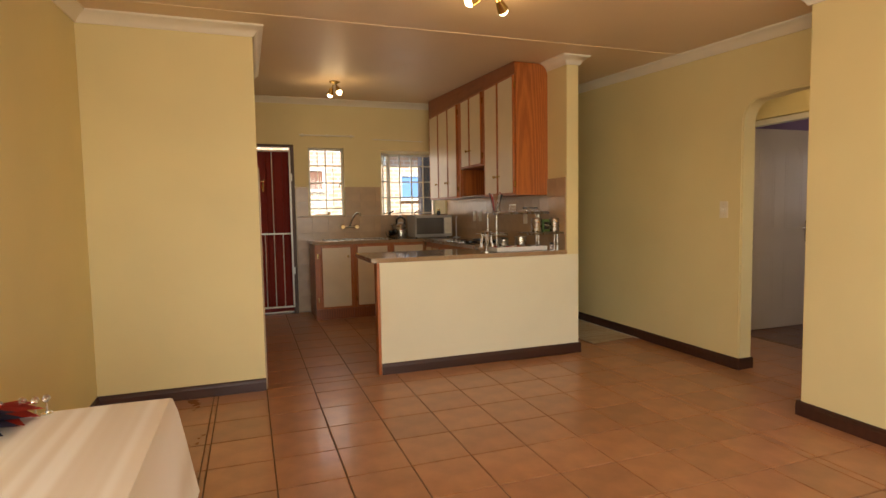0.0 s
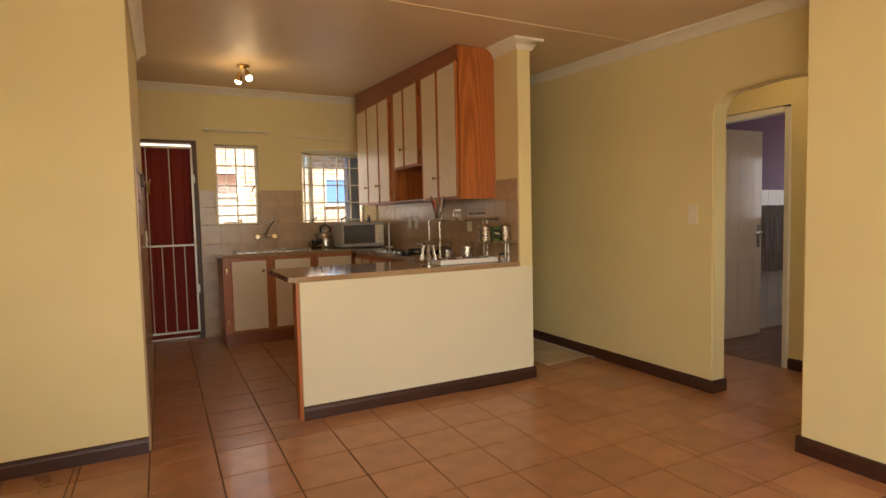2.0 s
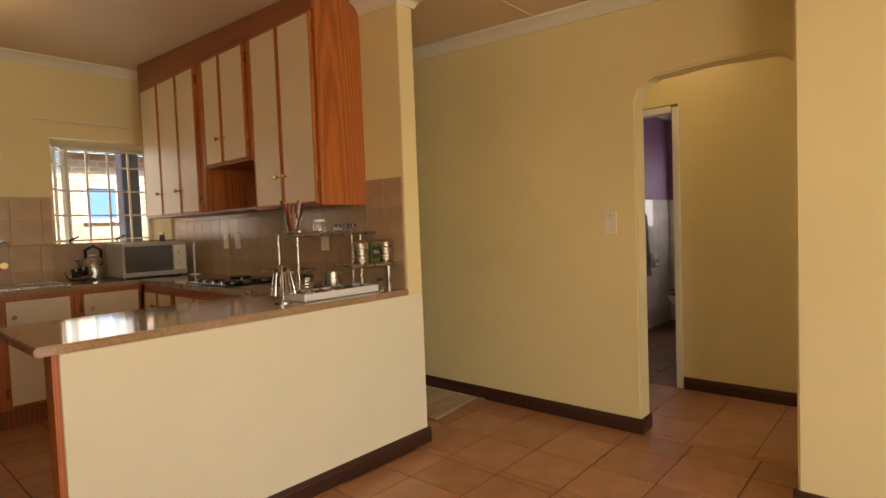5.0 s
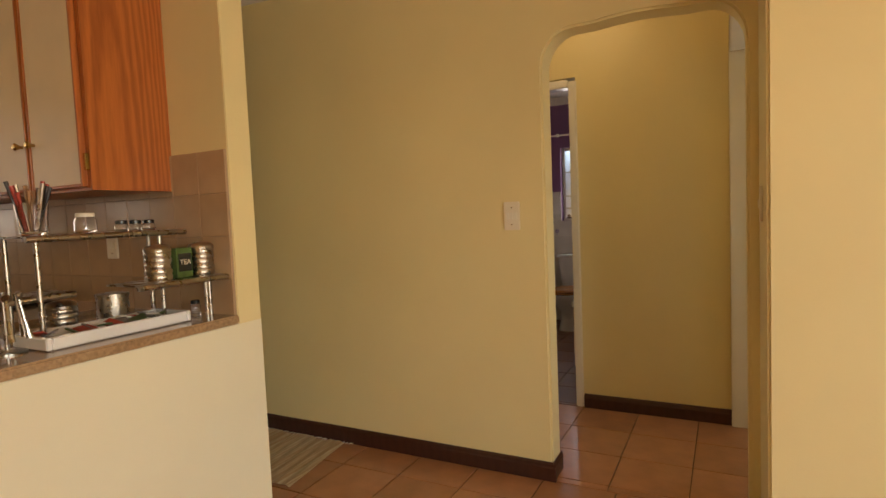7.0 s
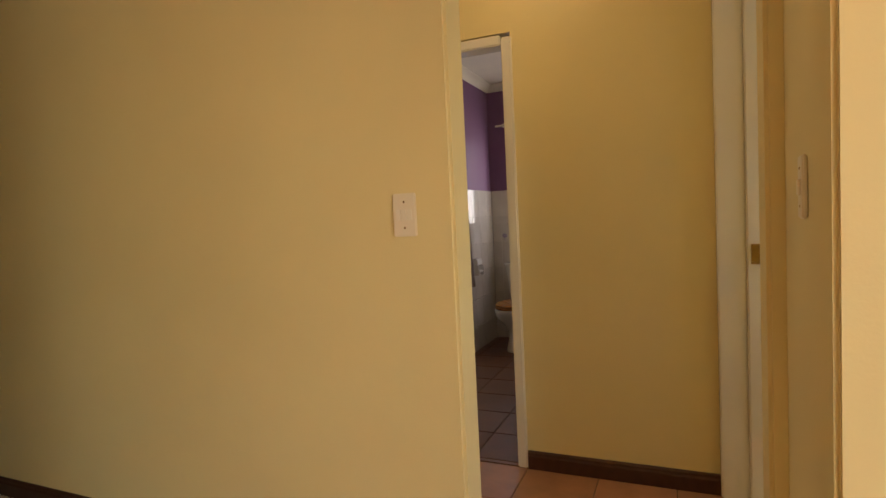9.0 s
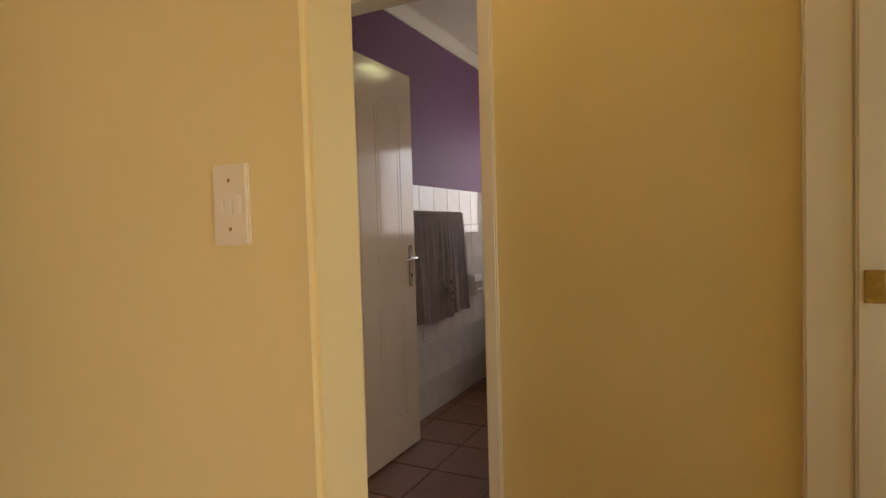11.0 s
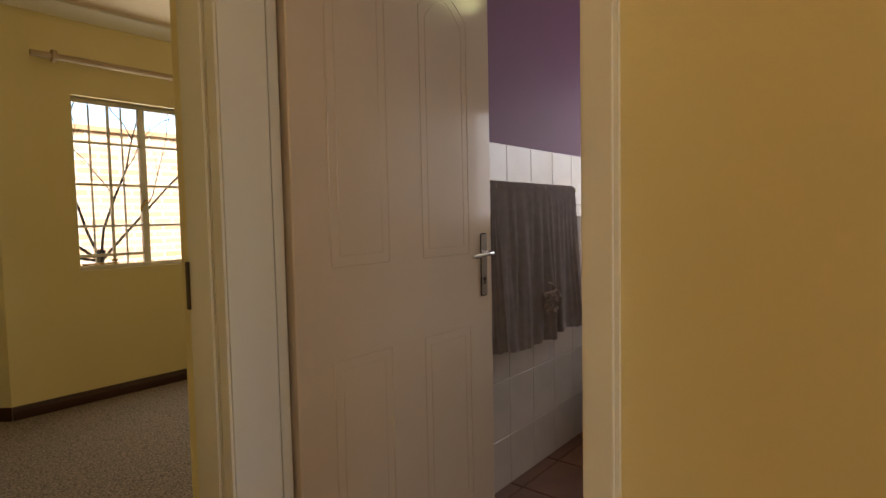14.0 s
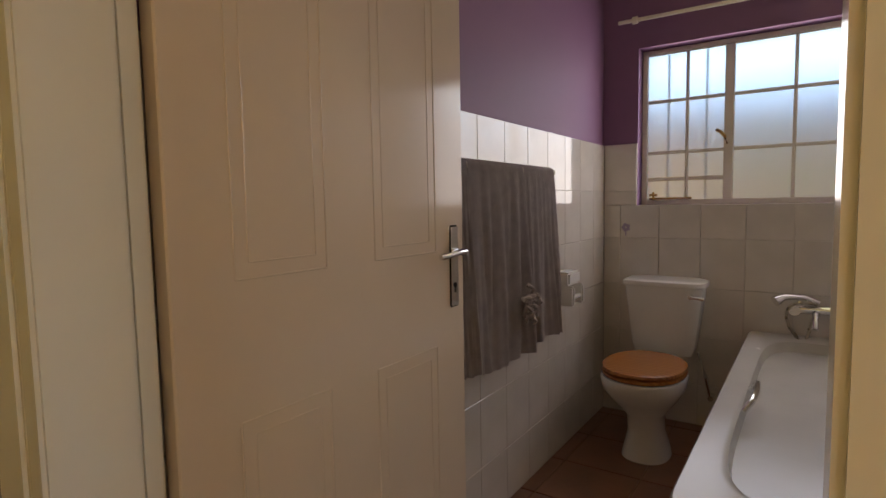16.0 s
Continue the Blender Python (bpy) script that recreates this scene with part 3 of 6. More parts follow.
def window(name, along, u0, u1, z0, z1, v, sections, rows, label, pane=GLASS, bars=(), low=(), stay=(), handles=(), out=1):
    """A small-paned steel window in the plane v. sections: the u of the thick mullions; sections' columns are halved; rows: the u-wide glazing bars' heights."""
    def bx(a0, a1, d0, d1, b0, b1, bev=0.0, bm=None):
        return box(a0, a1, v + d0, v + d1, b0, b1, bev, bm) if along == 'x' else box(v + d0, v + d1, a0, a1, b0, b1, bev, bm)

    def pt(a, d, b):
        return (a, v + d, b) if along == 'x' else (v + d, a, b)
    ob = thing(name, pt((u0 + u1) / 2, 0, z0), label, "window", kind="structure")
    bm = bmesh.new()
    t = 0.028
    for args in ((u0, u0 + t, z0, z1), (u1 - t, u1, z0, z1), (u0 + t, u1 - t, z0, z0 + t), (u0 + t, u1 - t, z1 - t, z1)):
        bx(args[0], args[1], -0.015, 0.015, args[2], args[3], 0.003, bm)
    part("window_frame", bm, WHITE, ob)
    edges = [u0 + t, *sections, u1 - t]
    for s in sections:
        part("mullion", bx(s - 0.022, s + 0.022, -0.018, 0.018, z0 + t, z1 - t, 0.003), WHITE, ob)
    for n, (a, b) in enumerate(zip(edges, edges[1:])):
        mid = (a + b) / 2
        a += 0.022 if n else 0
        b -= 0.022 if n < len(edges) - 2 else 0
        part("glazing_bar", bx(mid - 0.008, mid + 0.008, -0.010, 0.010, z0 + t, z1 - t, 0.002), WHITE, ob)
        for z in rows:
            for c0, c1 in ((a, mid - 0.008), (mid + 0.008, b)):
                part("glazing_bar", bx(c0, c1, -0.009, 0.009, z - 0.008, z + 0.008, 0.002), WHITE, ob)
        if n < len(low) and low[n]:
            for c0, c1 in ((a, mid - 0.008), (mid + 0.008, b)):
                part("transom", bx(c0, c1, -0.012, 0.012, low[n] - 0.010, low[n] + 0.010, 0.002), WHITE, ob)
        zs = [z0 + t, *sorted(rows), z1 - t]
        for c0, c1 in ((a, mid), (mid, b)):
            for q0, q1 in zip(zs, zs[1:]):
                g = part("pane", bx(c0, c1, -0.0015, 0.0015, q0, q1), pane, ob)
                g.visible_shadow = False
        if n < len(bars) and bars[n]:
            for c0, c1 in ((a, mid), (mid, b)):
                m = (c0 + c1) / 2
                part("burglar_bar", bx(m - 0.005, m + 0.005, 0.03 * out - 0.005, 0.03 * out + 0.005, z0 + t, z1 - t), WHITE, ob)
    for u, z in handles:
        part("handle", tube([pt(u + 0.02, -0.02 * out, z + 0.012), pt(u, -0.035 * out, z), pt(u - 0.02, -0.04 * out, z - 0.025), pt(u - 0.032, -0.045 * out, z - 0.062)], [0.008, 0.009, 0.008, 0.006]), BRASS, ob, "dark bronze casement handle", smooth=True)
    for a, b, z in stay:
        bm = rod(pt(a, -0.03 * out, z), pt(b, -0.03 * out, z), 0.006)
        rod(pt(b - 0.02, -0.03 * out, z - 0.01), pt(b - 0.02, -0.03 * out, z + 0.035), 0.006, bm=bm)
        rod(pt(b - 0.04, -0.03 * out, z + 0.018), pt(b, -0.03 * out, z + 0.018), 0.007, bm=bm)
        part("stay", bm, BRASS, ob, "bronze casement stay", smooth=True)
    return ob


window("window_kitchen", 'x', W1[0], W1[1], W1[2], W1[3], BACK + 0.10, [], [1.435, 1.657, 1.878], "small white steel kitchen window with burglar bars",
       bars=(1,), low=(1.325,), handles=[(1.26, 1.65)], stay=[(0.92, 1.12, 1.25)])
bm = box(W1[0], W1[1], BACK, BACK + 0.08, W1[2] - 0.012, W1[2] - 0.002)
structure("window_sill_kitchen", bm, SPLASH, "beige tiled window sill", "sill")
window("window_bathroom", 'y', BW[0], BW[1], BW[2], BW[3], 7.485, [2.90, 3.455], [1.415, 1.685], "white steel bathroom window with frosted panes", pane=FROST,
       bars=(0, 0, 1), low=(0, 0, 1.275), handles=[(3.49, 1.50)], stay=[(3.62, 3.83, 1.172)])
window("window_bedroom", 'x', BEDW[0], BEDW[1], BEDW[2], BEDW[3], 6.88, [5.69, 6.205], [1.155, 1.43, 1.705], "white steel bedroom window with small panes",
       bars=(1, 0, 1), low=(0.96, 0, 0.96), handles=[(5.68, 1.315), (6.22, 1.315)], stay=[(5.275, 5.49, 0.905)])

# kitchen bay window: an angled casement and a wide front light, under a plaster soffit
bay = thing("window_bay", (2.1, BACK + 0.45, BAY[2]), "white steel bay window over the kitchen counter", "window", kind="structure")
BAYPTS = [(1.77, BACK + 0.16), (1.99, BACK + 0.46), (2.68, BACK + 0.46)]


def slant(p, q, s0, s1, z0, z1, d, bm=None):
    """A bar between fractions s0 and s1 of the line p..q."""
    p, q = Vector((*p, 0)), Vector((*q, 0))
    a, b = p.lerp(q, s0), p.lerp(q, s1)
    n = (q - p).normalized().cross(Vector((0, 0, 1))) * d
    own = prism([tuple((a + n)[:2]), tuple((b + n)[:2]), tuple((b - n)[:2]), tuple((a - n)[:2])], 'z', z0, z1)
    return own if bm is None else join(bm, own)


for (p, q), cols in (((BAYPTS[0], BAYPTS[1]), 2), ((BAYPTS[1], BAYPTS[2]), 4)):
    L = (Vector(q) - Vector(p)).length
    w = 0.028 / L
    bm = bmesh.new()
    slant(p, q, 0, w, BAY[2], BAY[3], 0.018, bm)
    slant(p, q, 1 - w, 1, BAY[2], BAY[3], 0.018, bm)
    slant(p, q, w, 1 - w, BAY[2], BAY[2] + 0.03, 0.018, bm)
    slant(p, q, w, 1 - w, BAY[3] - 0.03, BAY[3], 0.018, bm)
    part("window_frame", bm, WHITE, bay)
    zs = [BAY[2] + 0.03, 1.25, 1.47, 1.69, 1.91, BAY[3] - 0.03]
    for z in zs[1:-1]:
        part("glazing_bar", slant(p, q, w, 1 - w, z - 0.008, z + 0.008, 0.009), WHITE, bay)
    for c in range(1, cols):
        part("glazing_bar", slant(p, q, c / cols - 0.008 / L, c / cols + 0.008 / L, zs[0], zs[-1], 0.0105), WHITE, bay)
    for c in range(cols):
        g = part("pane", slant(p, q, c / cols, (c + 1) / cols, zs[0], zs[-1], 0.0015), GLASS, bay)
        g.visible_shadow = False
for u in (2.0, 2.37):
    part("handle", tube([(u, BACK + 0.43, 1.22), (u - 0.02, BACK + 0.40, 1.25), (u + 0.05, BACK + 0.39, 1.285)], 0.008), BLACK, bay, "dark casement handle", smooth=True)
bm = prism([(1.73, BACK + 0.19), (1.95, BACK + 0.50), (2.80, BACK + 0.50), (2.80, BACK + 0.19)], 'z', BAY[3], BAY[3] + 0.10)
structure("bay_soffit", bm, CREAM, "cream plaster soffit of the bay", "soffit")
bm = prism([(1.73, BACK + 0.19), (1.95, BACK + 0.50), (2.80, BACK + 0.50), (2.80, BACK + 0.19)], 'z', 0.80, BAY[2])
structure("bay_sill", bm, SPLASH, "beige tiled sill of the bay", "sill")
structure("bay_side", box(2.68, 2.80, BACK + 0.2, BACK + 0.50, BAY[2], BAY[3]), CREAM, "cream bay side wall", "wall")

# the back door behind its security gate
door = thing("door_kitchen", (0.15, BACK + 0.10, 0), "closed red varnished timber back door", "door", kind="structure")
for k in range(8):
    x = GATE[0] + 0.05 + k * 0.1
    part("plank", box(x + 0.0015, x + 0.0985, BACK + 0.08, BACK + 0.12, 0.02, 2.07, 0.004), DOORWOOD, door)
# unseen board added behind the planks to stop daylight through their gaps
part("core", box(GATE[0] + 0.051, GATE[1] - 0.051, BACK + 0.1205, BACK + 0.13, 0.02, 2.07), DOORWOOD, door)
fr = thing("door_frame_kitchen", (0.15, BACK, 0), "dark brown timber frame of the back door", "door frame", kind="structure")
part("jamb", box(GATE[1] - 0.05, GATE[1], BACK - 0.005, BACK + 0.13, 0, 2.10, 0.004), DARKWOOD, fr)
part("jamb", box(GATE[0], GATE[0] + 0.05, BACK - 0.005, BACK + 0.13, 0, 2.10, 0.004), DARKWOOD, fr)
part("head", box(GATE[0], GATE[1], BACK - 0.005, BACK + 0.13, 2.10, 2.13, 0.004), DARKWOOD, fr)
gate = thing("security_gate", (0.13, BACK - 0.02, 0.06), "white painted steel security gate with slim bars", "gate")
gy = BACK - 0.025
gx0, gx1, gz0, gz1, gm = -0.19, 0.626, 0.085, 2.058, 1.02
for nm, a in (("stile", (gx0, gx0 + 0.022, gz0, gz1)), ("stile", (gx1 - 0.022, gx1, gz0, gz1)), ("rail", (gx0 + 0.022, gx1 - 0.022, gz0, gz0 + 0.022)),
              ("rail", (gx0 + 0.022, gx1 - 0.022, gz1 - 0.022, gz1)), ("rail", (gx0 + 0.022, gx1 - 0.022, gm - 0.011, gm + 0.011))):
    part(nm, box(a[0], a[1], gy - 0.011, gy + 0.011, a[2], a[3], 0.002), WHITE, gate)
for k in range(1, 4):
    x = gx1 - 0.011 - 0.214 * k
    part("bar", rod((x, gy, gm + 0.01), (x, gy, gz1 - 0.02), 0.006, n=8), WHITE, gate)
for k in range(1, 8):
    x = gx1 - 0.011 - 0.107 * k
    part("bar", rod((x, gy, gz0 + 0.02), (x, gy, gm - 0.01), 0.006, n=8), WHITE, gate)
for z in (0.55, 1.72):
    part("hinge", box(gx1, gx1 + 0.016, gy - 0.014, gy + 0.02, z - 0.045, z + 0.045, 0.003), WHITE, gate)


def curtain_rod(name, p, q, mat, label, r=0.010, brackets=True):
    ob = thing(name, p, label, "curtain rod")
    p, q = Vector(p), Vector(q)
    part("rod", rod(p, q, r), mat, ob, smooth=True)
    for s in (0.06, 0.5, 0.94):
        c = p.lerp(q, s)
        part("ring", rod(c - (q - p).normalized() * 0.012, c + (q - p).normalized() * 0.012, r * 1.9), mat, ob, smooth=True)
    return ob


POLE = wood("beige_pole_wood", (0.36, 0.25, 0.14), (0.52, 0.39, 0.24), 'X', 10, 0.5, rings=False)
curtain_rod("curtain_rod", (0.74, BACK - 0.05, 2.245), (1.43, BACK - 0.05, 2.245), CORNICE, "bare pale curtain rod above the kitchen window")
curtain_rod("curtain_rod", (1.67, BACK - 0.05, 2.215), (2.36, BACK - 0.05, 2.20), CORNICE, "bare pale curtain rod above the bay window", 0.006)
curtain_rod("curtain_rod", (5.03, 6.72, 2.185), (7.0, 6.72, 2.185), POLE, "bare beige timber curtain pole above the bedroom window", 0.020)
curtain_rod("curtain_rod", (7.345, 3.97, 2.09), (7.345, 2.56, 2.09), CORNICE, "white curtain rod above the bathroom window", 0.010)


# ---- kitchen ----
# peninsula
pen = thing("peninsula", (1.9, 3.95, 0), "cream plastered breakfast peninsula with a timber end panel", "counter")
part("front_wall", box(1.045, 2.8288, 3.8920, 3.985, 0, 0.877, 0.003), LIT_CREAM, pen)
part("end_panel", box(1.022, 1.0445, 3.895, 3.985, 0, 0.877, 0.002), CABWOOD, pen, "orange timber end panel")
slab = box(0.975, 2.711, 3.882, 4.56, 0.878, 0.912, 0.006, segs=2)
solid("peninsula_worktop", slab, WORKTOP, "glossy speckled beige worktop on the peninsula", "worktop", smooth=True)


def cab_door(parent, u0, u1, z0, z1, v, axis, knob=None, name="door", sign=-1):
    """A cream panel door in a thin timber edge, with a brass knob, on a cabinet front in the plane v."""
    def bx(a0, a1, d0, d1, b0, b1, bev=0.0, bm=None):
        d0, d1 = sorted((v + sign * d0, v + sign * d1))
        return box(a0, a1, d0, d1, b0, b1, bev, bm) if axis == 'x' else box(d0, d1, a0, a1, b0, b1, bev, bm)
    d = part(name, bx(u0 + 0.012, u1 - 0.012, 0.0, 0.018, z0 + 0.012, z1 - 0.012, 0.001), CABPANEL, parent)
    bm = bmesh.new()
    for q in ((u0, u0 + 0.012, z0, z1), (u1 - 0.012, u1, z0, z1), (u0 + 0.012, u1 - 0.012, z0, z0 + 0.012), (u0 + 0.012, u1 - 0.012, z1 - 0.012, z1)):
        bx(q[0], q[1], 0.0, 0.021, q[2], q[3], 0.002, bm)
    part("edging", bm, CABWOOD, d)
    if knob:
        p = (knob[0], v + sign * 0.018, knob[1]) if axis == 'x' else (v + sign * 0.018, knob[0], knob[1])
        q = (knob[0], v + sign * 0.030, knob[1]) if axis == 'x' else (v + sign * 0.030, knob[0], knob[1])
        e = (knob[0], v + sign * 0.044, knob[1]) if axis == 'x' else (v + sign * 0.044, knob[0], knob[1])
        bm = rod(p, q, 0.006)
        rod(q, e, 0.008, 0.015, bm=bm)
        rod(e, [e[i] + (0.006 * sign if i == (1 if axis == 'x' else 0) else 0) for i in range(3)], 0.015, 0.009, bm=bm)
        part("knob", bm, BRASS, d, "small round brass knob", smooth=True)
    return d


# base units along the back wall
CT = 0.93
FY = 6.335
for n, (x0, x1, knob) in enumerate(((0.825, 1.275, (1.21, 0.75)), (1.275, 1.73, (1.37, 0.75)), (1.73, 2.185, (1.83, 0.75)))):
    cab = thing("base_cabinet", ((x0 + x1) / 2, FY + 0.2, 0), "oak-framed base cabinet with a cream laminate door", "cabinet", "kitchen base cabinets")
    part("body", box(x0 + 0.001, x1 - 0.001, FY, BACK - 0.012, 0.0, CT - 0.036), CABWOOD, cab)
    part("plinth", box(x0 + 0.001, x1 - 0.001, FY - 0.012, FY - 0.0005, 0.0, 0.125, 0.002), CABWOOD_H, cab)
    cab_door(cab, x0 + (0.075 if n == 0 else 0.045), x1 - 0.018, 0.14, CT - 0.062, FY - 0.001, 'x', knob)
    for z in (0.24, 0.76):
        part("hinge", box(x0 + 0.028, x0 + 0.043, FY - 0.014, FY - 0.001, z - 0.03, z + 0.03, 0.002), BRASS, cab)
# base units along the side wall
FX = 2.19
for y0, y1 in ((4.57, 5.05), (5.05, 5.72), (5.72, 6.275)):
    cab = thing("base_cabinet", (FX + 0.2, (y0 + y1) / 2, 0), "oak-framed base cabinet under the hob worktop", "cabinet", "kitchen base cabinets")
    part("body", box(FX, 2.70, y0 + 0.001, y1 - 0.001, 0.0, CT - 0.036), CABWOOD, cab)
    cab_door(cab, y0 + 0.03, (y0 + y1) / 2 - 0.005, 0.16, CT - 0.085, FX - 0.001, 'y', ((y0 + y1) / 2 - 0.05, 0.74))
    cab_door(cab, (y0 + y1) / 2 + 0.005, y1 - 0.03, 0.16, CT - 0.085, FX - 0.001, 'y', ((y0 + y1) / 2 + 0.05, 0.74))
bm = prism([(0.795, FY - 0.035), (FX - 0.035, FY - 0.035), (FX - 0.035, 4.562), (2.711, 4.562), (2.711, BACK - 0.011), (0.795, BACK - 0.011)], 'z', CT - 0.036, CT, 0.004)
solid("kitchen_worktop", bm, WORKTOP, "speckled beige worktop running along two walls", "worktop")
bm = box(FX - 0.040, FX - 0.034, 4.565, FY - 0.04, CT - 0.034, CT - 0.001)
solid("worktop_edge", bm, STEEL, "pale metal edge strip on the worktop", "trim")

# sink and tap
sink = thing("kitchen_sink", (1.36, 6.62, CT), "stainless steel sink with a drainer set in the worktop", "sink")
bm = bmesh.new()
for q in ((0.98, 1.75, 6.44, 6.47), (0.98, 1.75, 6.80, 6.84), (0.98, 1.02, 6.47, 6.80), (1.40, 1.45, 6.47, 6.80), (1.71, 1.75, 6.47, 6.80)):
    box(q[0], q[1], q[2], q[3], CT + 0.0005, CT + 0.008, 0.002, bm)
part("rim", bm, STEEL, sink)
bm = box(1.02, 1.40, 6.47, 6.80, CT + 0.0005, CT + 0.003)
for k in range(8):
    box(1.05 + k * 0.043, 1.062 + k * 0.043, 6.48, 6.79, CT + 0.003, CT + 0.006, 0.001, bm)
part("drainer", bm, STEEL, sink)
# flat black sheet stands in for the shaded hollow of the steel bowl
part("bowl", box(1.45, 1.71, 6.47, 6.80, CT + 0.0003, CT + 0.0015), BLACK, sink)
tap = thing("kitchen_tap", (1.34, BACK - 0.06, 1.08), "chrome wall-mounted mixer tap with a swan-neck spout", "tap")
bm = rod((1.25, BACK - 0.06, 1.085), (1.42, BACK - 0.06, 1.085), 0.018)
for x in (1.25, 1.42):
    rod((x, BACK - 0.012, 1.085), (x, BACK - 0.075, 1.085), 0.017, bm=bm)
part("body", bm, CHROME, tap, smooth=True)
for x in (1.245, 1.425):
    bm = rod((x, BACK - 0.075, 1.085), (x, BACK - 0.115, 1.085), 0.034, 0.026)
    part("knob", bm, CHROME, tap, smooth=True)
pts = [(1.335, BACK - 0.07, 1.09)] + [(1.335 + 0.018 * k, BACK - 0.075 - 0.022 * k, 1.10 + 0.165 * math.sin(k / 6.4 * math.pi * 0.62)) for k in range(1, 7)] + [(1.452, BACK - 0.215, 1.225)]
part("spout", tube(pts, 0.0135), CHROME, tap, smooth=True)

# hob
hob = thing("hob", (2.42, 5.28, CT), "black four-plate hob set in the worktop", "hob")
part("glass", box(2.20, 2.66, 4.99, 5.57, CT + 0.0005, CT + 0.010, 0.003), BLACKHOB, hob)
for x, y, r in ((2.31, 5.13, 0.075), (2.31, 5.43, 0.09), (2.54, 5.13, 0.09), (2.54, 5.43, 0.075)):
    bm = lathe([(r, 0.0), (r, 0.008), (r * 0.9, 0.012), (r * 0.3, 0.012), (r * 0.25, 0.009)], (x, y, CT + 0.010), 24)
    part("plate", bm, BLACK, hob, smooth=True)
for k in range(4):
    part("control_knob", lathe([(0.017, 0), (0.017, 0.014), (0.012, 0.018)], (2.225, 5.10 + k * 0.115, CT + 0.010), 12), STEEL, hob, "small silver control knob", smooth=True)

# microwave
# brown base stands in for the room reflected in the dark glass
MWGLASS = material("oven_glass_with_reflection", (0.085, 0.07, 0.055), 0.12, vary=0.05, bump=0.0)
mw = thing("microwave", (2.28, 6.58, CT), "grey microwave oven with a dark glass door", "microwave")
part("body", box(2.085, 2.585, 6.40, 6.76, CT + 0.012, CT + 0.285, 0.008, segs=2), material("grey_microwave_enamel", (0.40, 0.375, 0.33), 0.3, vary=0.03, bump=0.02), mw)
part("door_glass", box(2.105, 2.465, 6.392, 6.3995, CT + 0.05, CT + 0.255, 0.003), MWGLASS, mw, "dark door window with the room's reflection in its colour")
part("control_panel", box(2.475, 2.572, 6.393, 6.3995, CT + 0.05, CT + 0.255, 0.002), PLASTIC, mw)
for z in (0.10, 0.19):
    part("dial", rod((2.524, 6.393, CT + z), (2.524, 6.376, CT + z), 0.020, 0.017, 16), PLASTIC, mw, smooth=True)
for x in (2.12, 2.55):
    part("foot", rod((x, 6.47, CT), (x, 6.47, CT + 0.013), 0.012), BLACK, mw)
jar = thing("spice_jar", (2.47, 6.60, CT + 0.285), "small brown glass jar on the microwave", "jar")
part("body", lathe([(0.02, 0), (0.022, 0.01), (0.022, 0.05), (0.016, 0.058)], (2.47, 6.60, CT + 0.2855)), BLACK, jar, smooth=True)
part("lid", lathe([(0.018, 0), (0.018, 0.02), (0.015, 0.022)], (2.47, 6.60, CT + 0.344)), BRASS, jar, smooth=True)

# kettle-and-dish cluster by the bay window
bowl = thing("glass_bowl", (1.86, 6.66, CT), "clear glass bowl with upturned cups in it", "bowl")
part("bowl", lathe([(0.05, 0), (0.085, 0.03), (0.10, 0.08), (0.096, 0.08), (0.08, 0.034), (0.045, 0.006)], (1.86, 6.66, CT + 0.001)), GLASS, bowl, smooth=True)
for dx, dy, dz in ((-0.02, 0.0, 0.02), (0.035, 0.02, 0.03)):
    part("cup", lathe([(0.035, 0.07), (0.036, 0.02), (0.03, 0.005), (0.02, 0.0)], (1.86 + dx, 6.66 + dy, CT + dz + 0.01)), BLACK, bowl, smooth=True)
ket = thing("kettle", (2.0, 6.80, CT), "black and steel kettle by the bay window", "kettle")
part("body", lathe([(0.075, 0), (0.085, 0.02), (0.082, 0.10), (0.06, 0.17), (0.03, 0.195), (0.012, 0.20)], (2.0, 6.80, CT + 0.001)), STEEL, ket, smooth=True)
part("handle", tube([(1.95, 6.80, CT + 0.16), (1.945, 6.79, CT + 0.24), (2.0, 6.78, CT + 0.275), (2.06, 6.79, CT + 0.235), (2.055, 6.80, CT + 0.15)], 0.013), BLACK, ket, smooth=True)
part("spout", tube([(1.93, 6.78, CT + 0.09), (1.89, 6.76, CT + 0.14), (1.87, 6.75, CT + 0.175)], [0.022, 0.015, 0.011]), STEEL, ket, smooth=True)
lad = thing("ladle_rest", (2.60, 6.30, CT), "steel spoon rest standing beside the microwave", "spoon rest")
part("base", lathe([(0.05, 0), (0.05, 0.006), (0.02, 0.014)], (2.60, 6.30, CT + 0.001)), CERAMIC, lad, smooth=True)
part("post", tube([(2.60, 6.30, CT + 0.012), (2.60, 6.30, CT + 0.24), (2.605, 6.29, CT + 0.27)], 0.008), CERAMIC, lad, smooth=True)

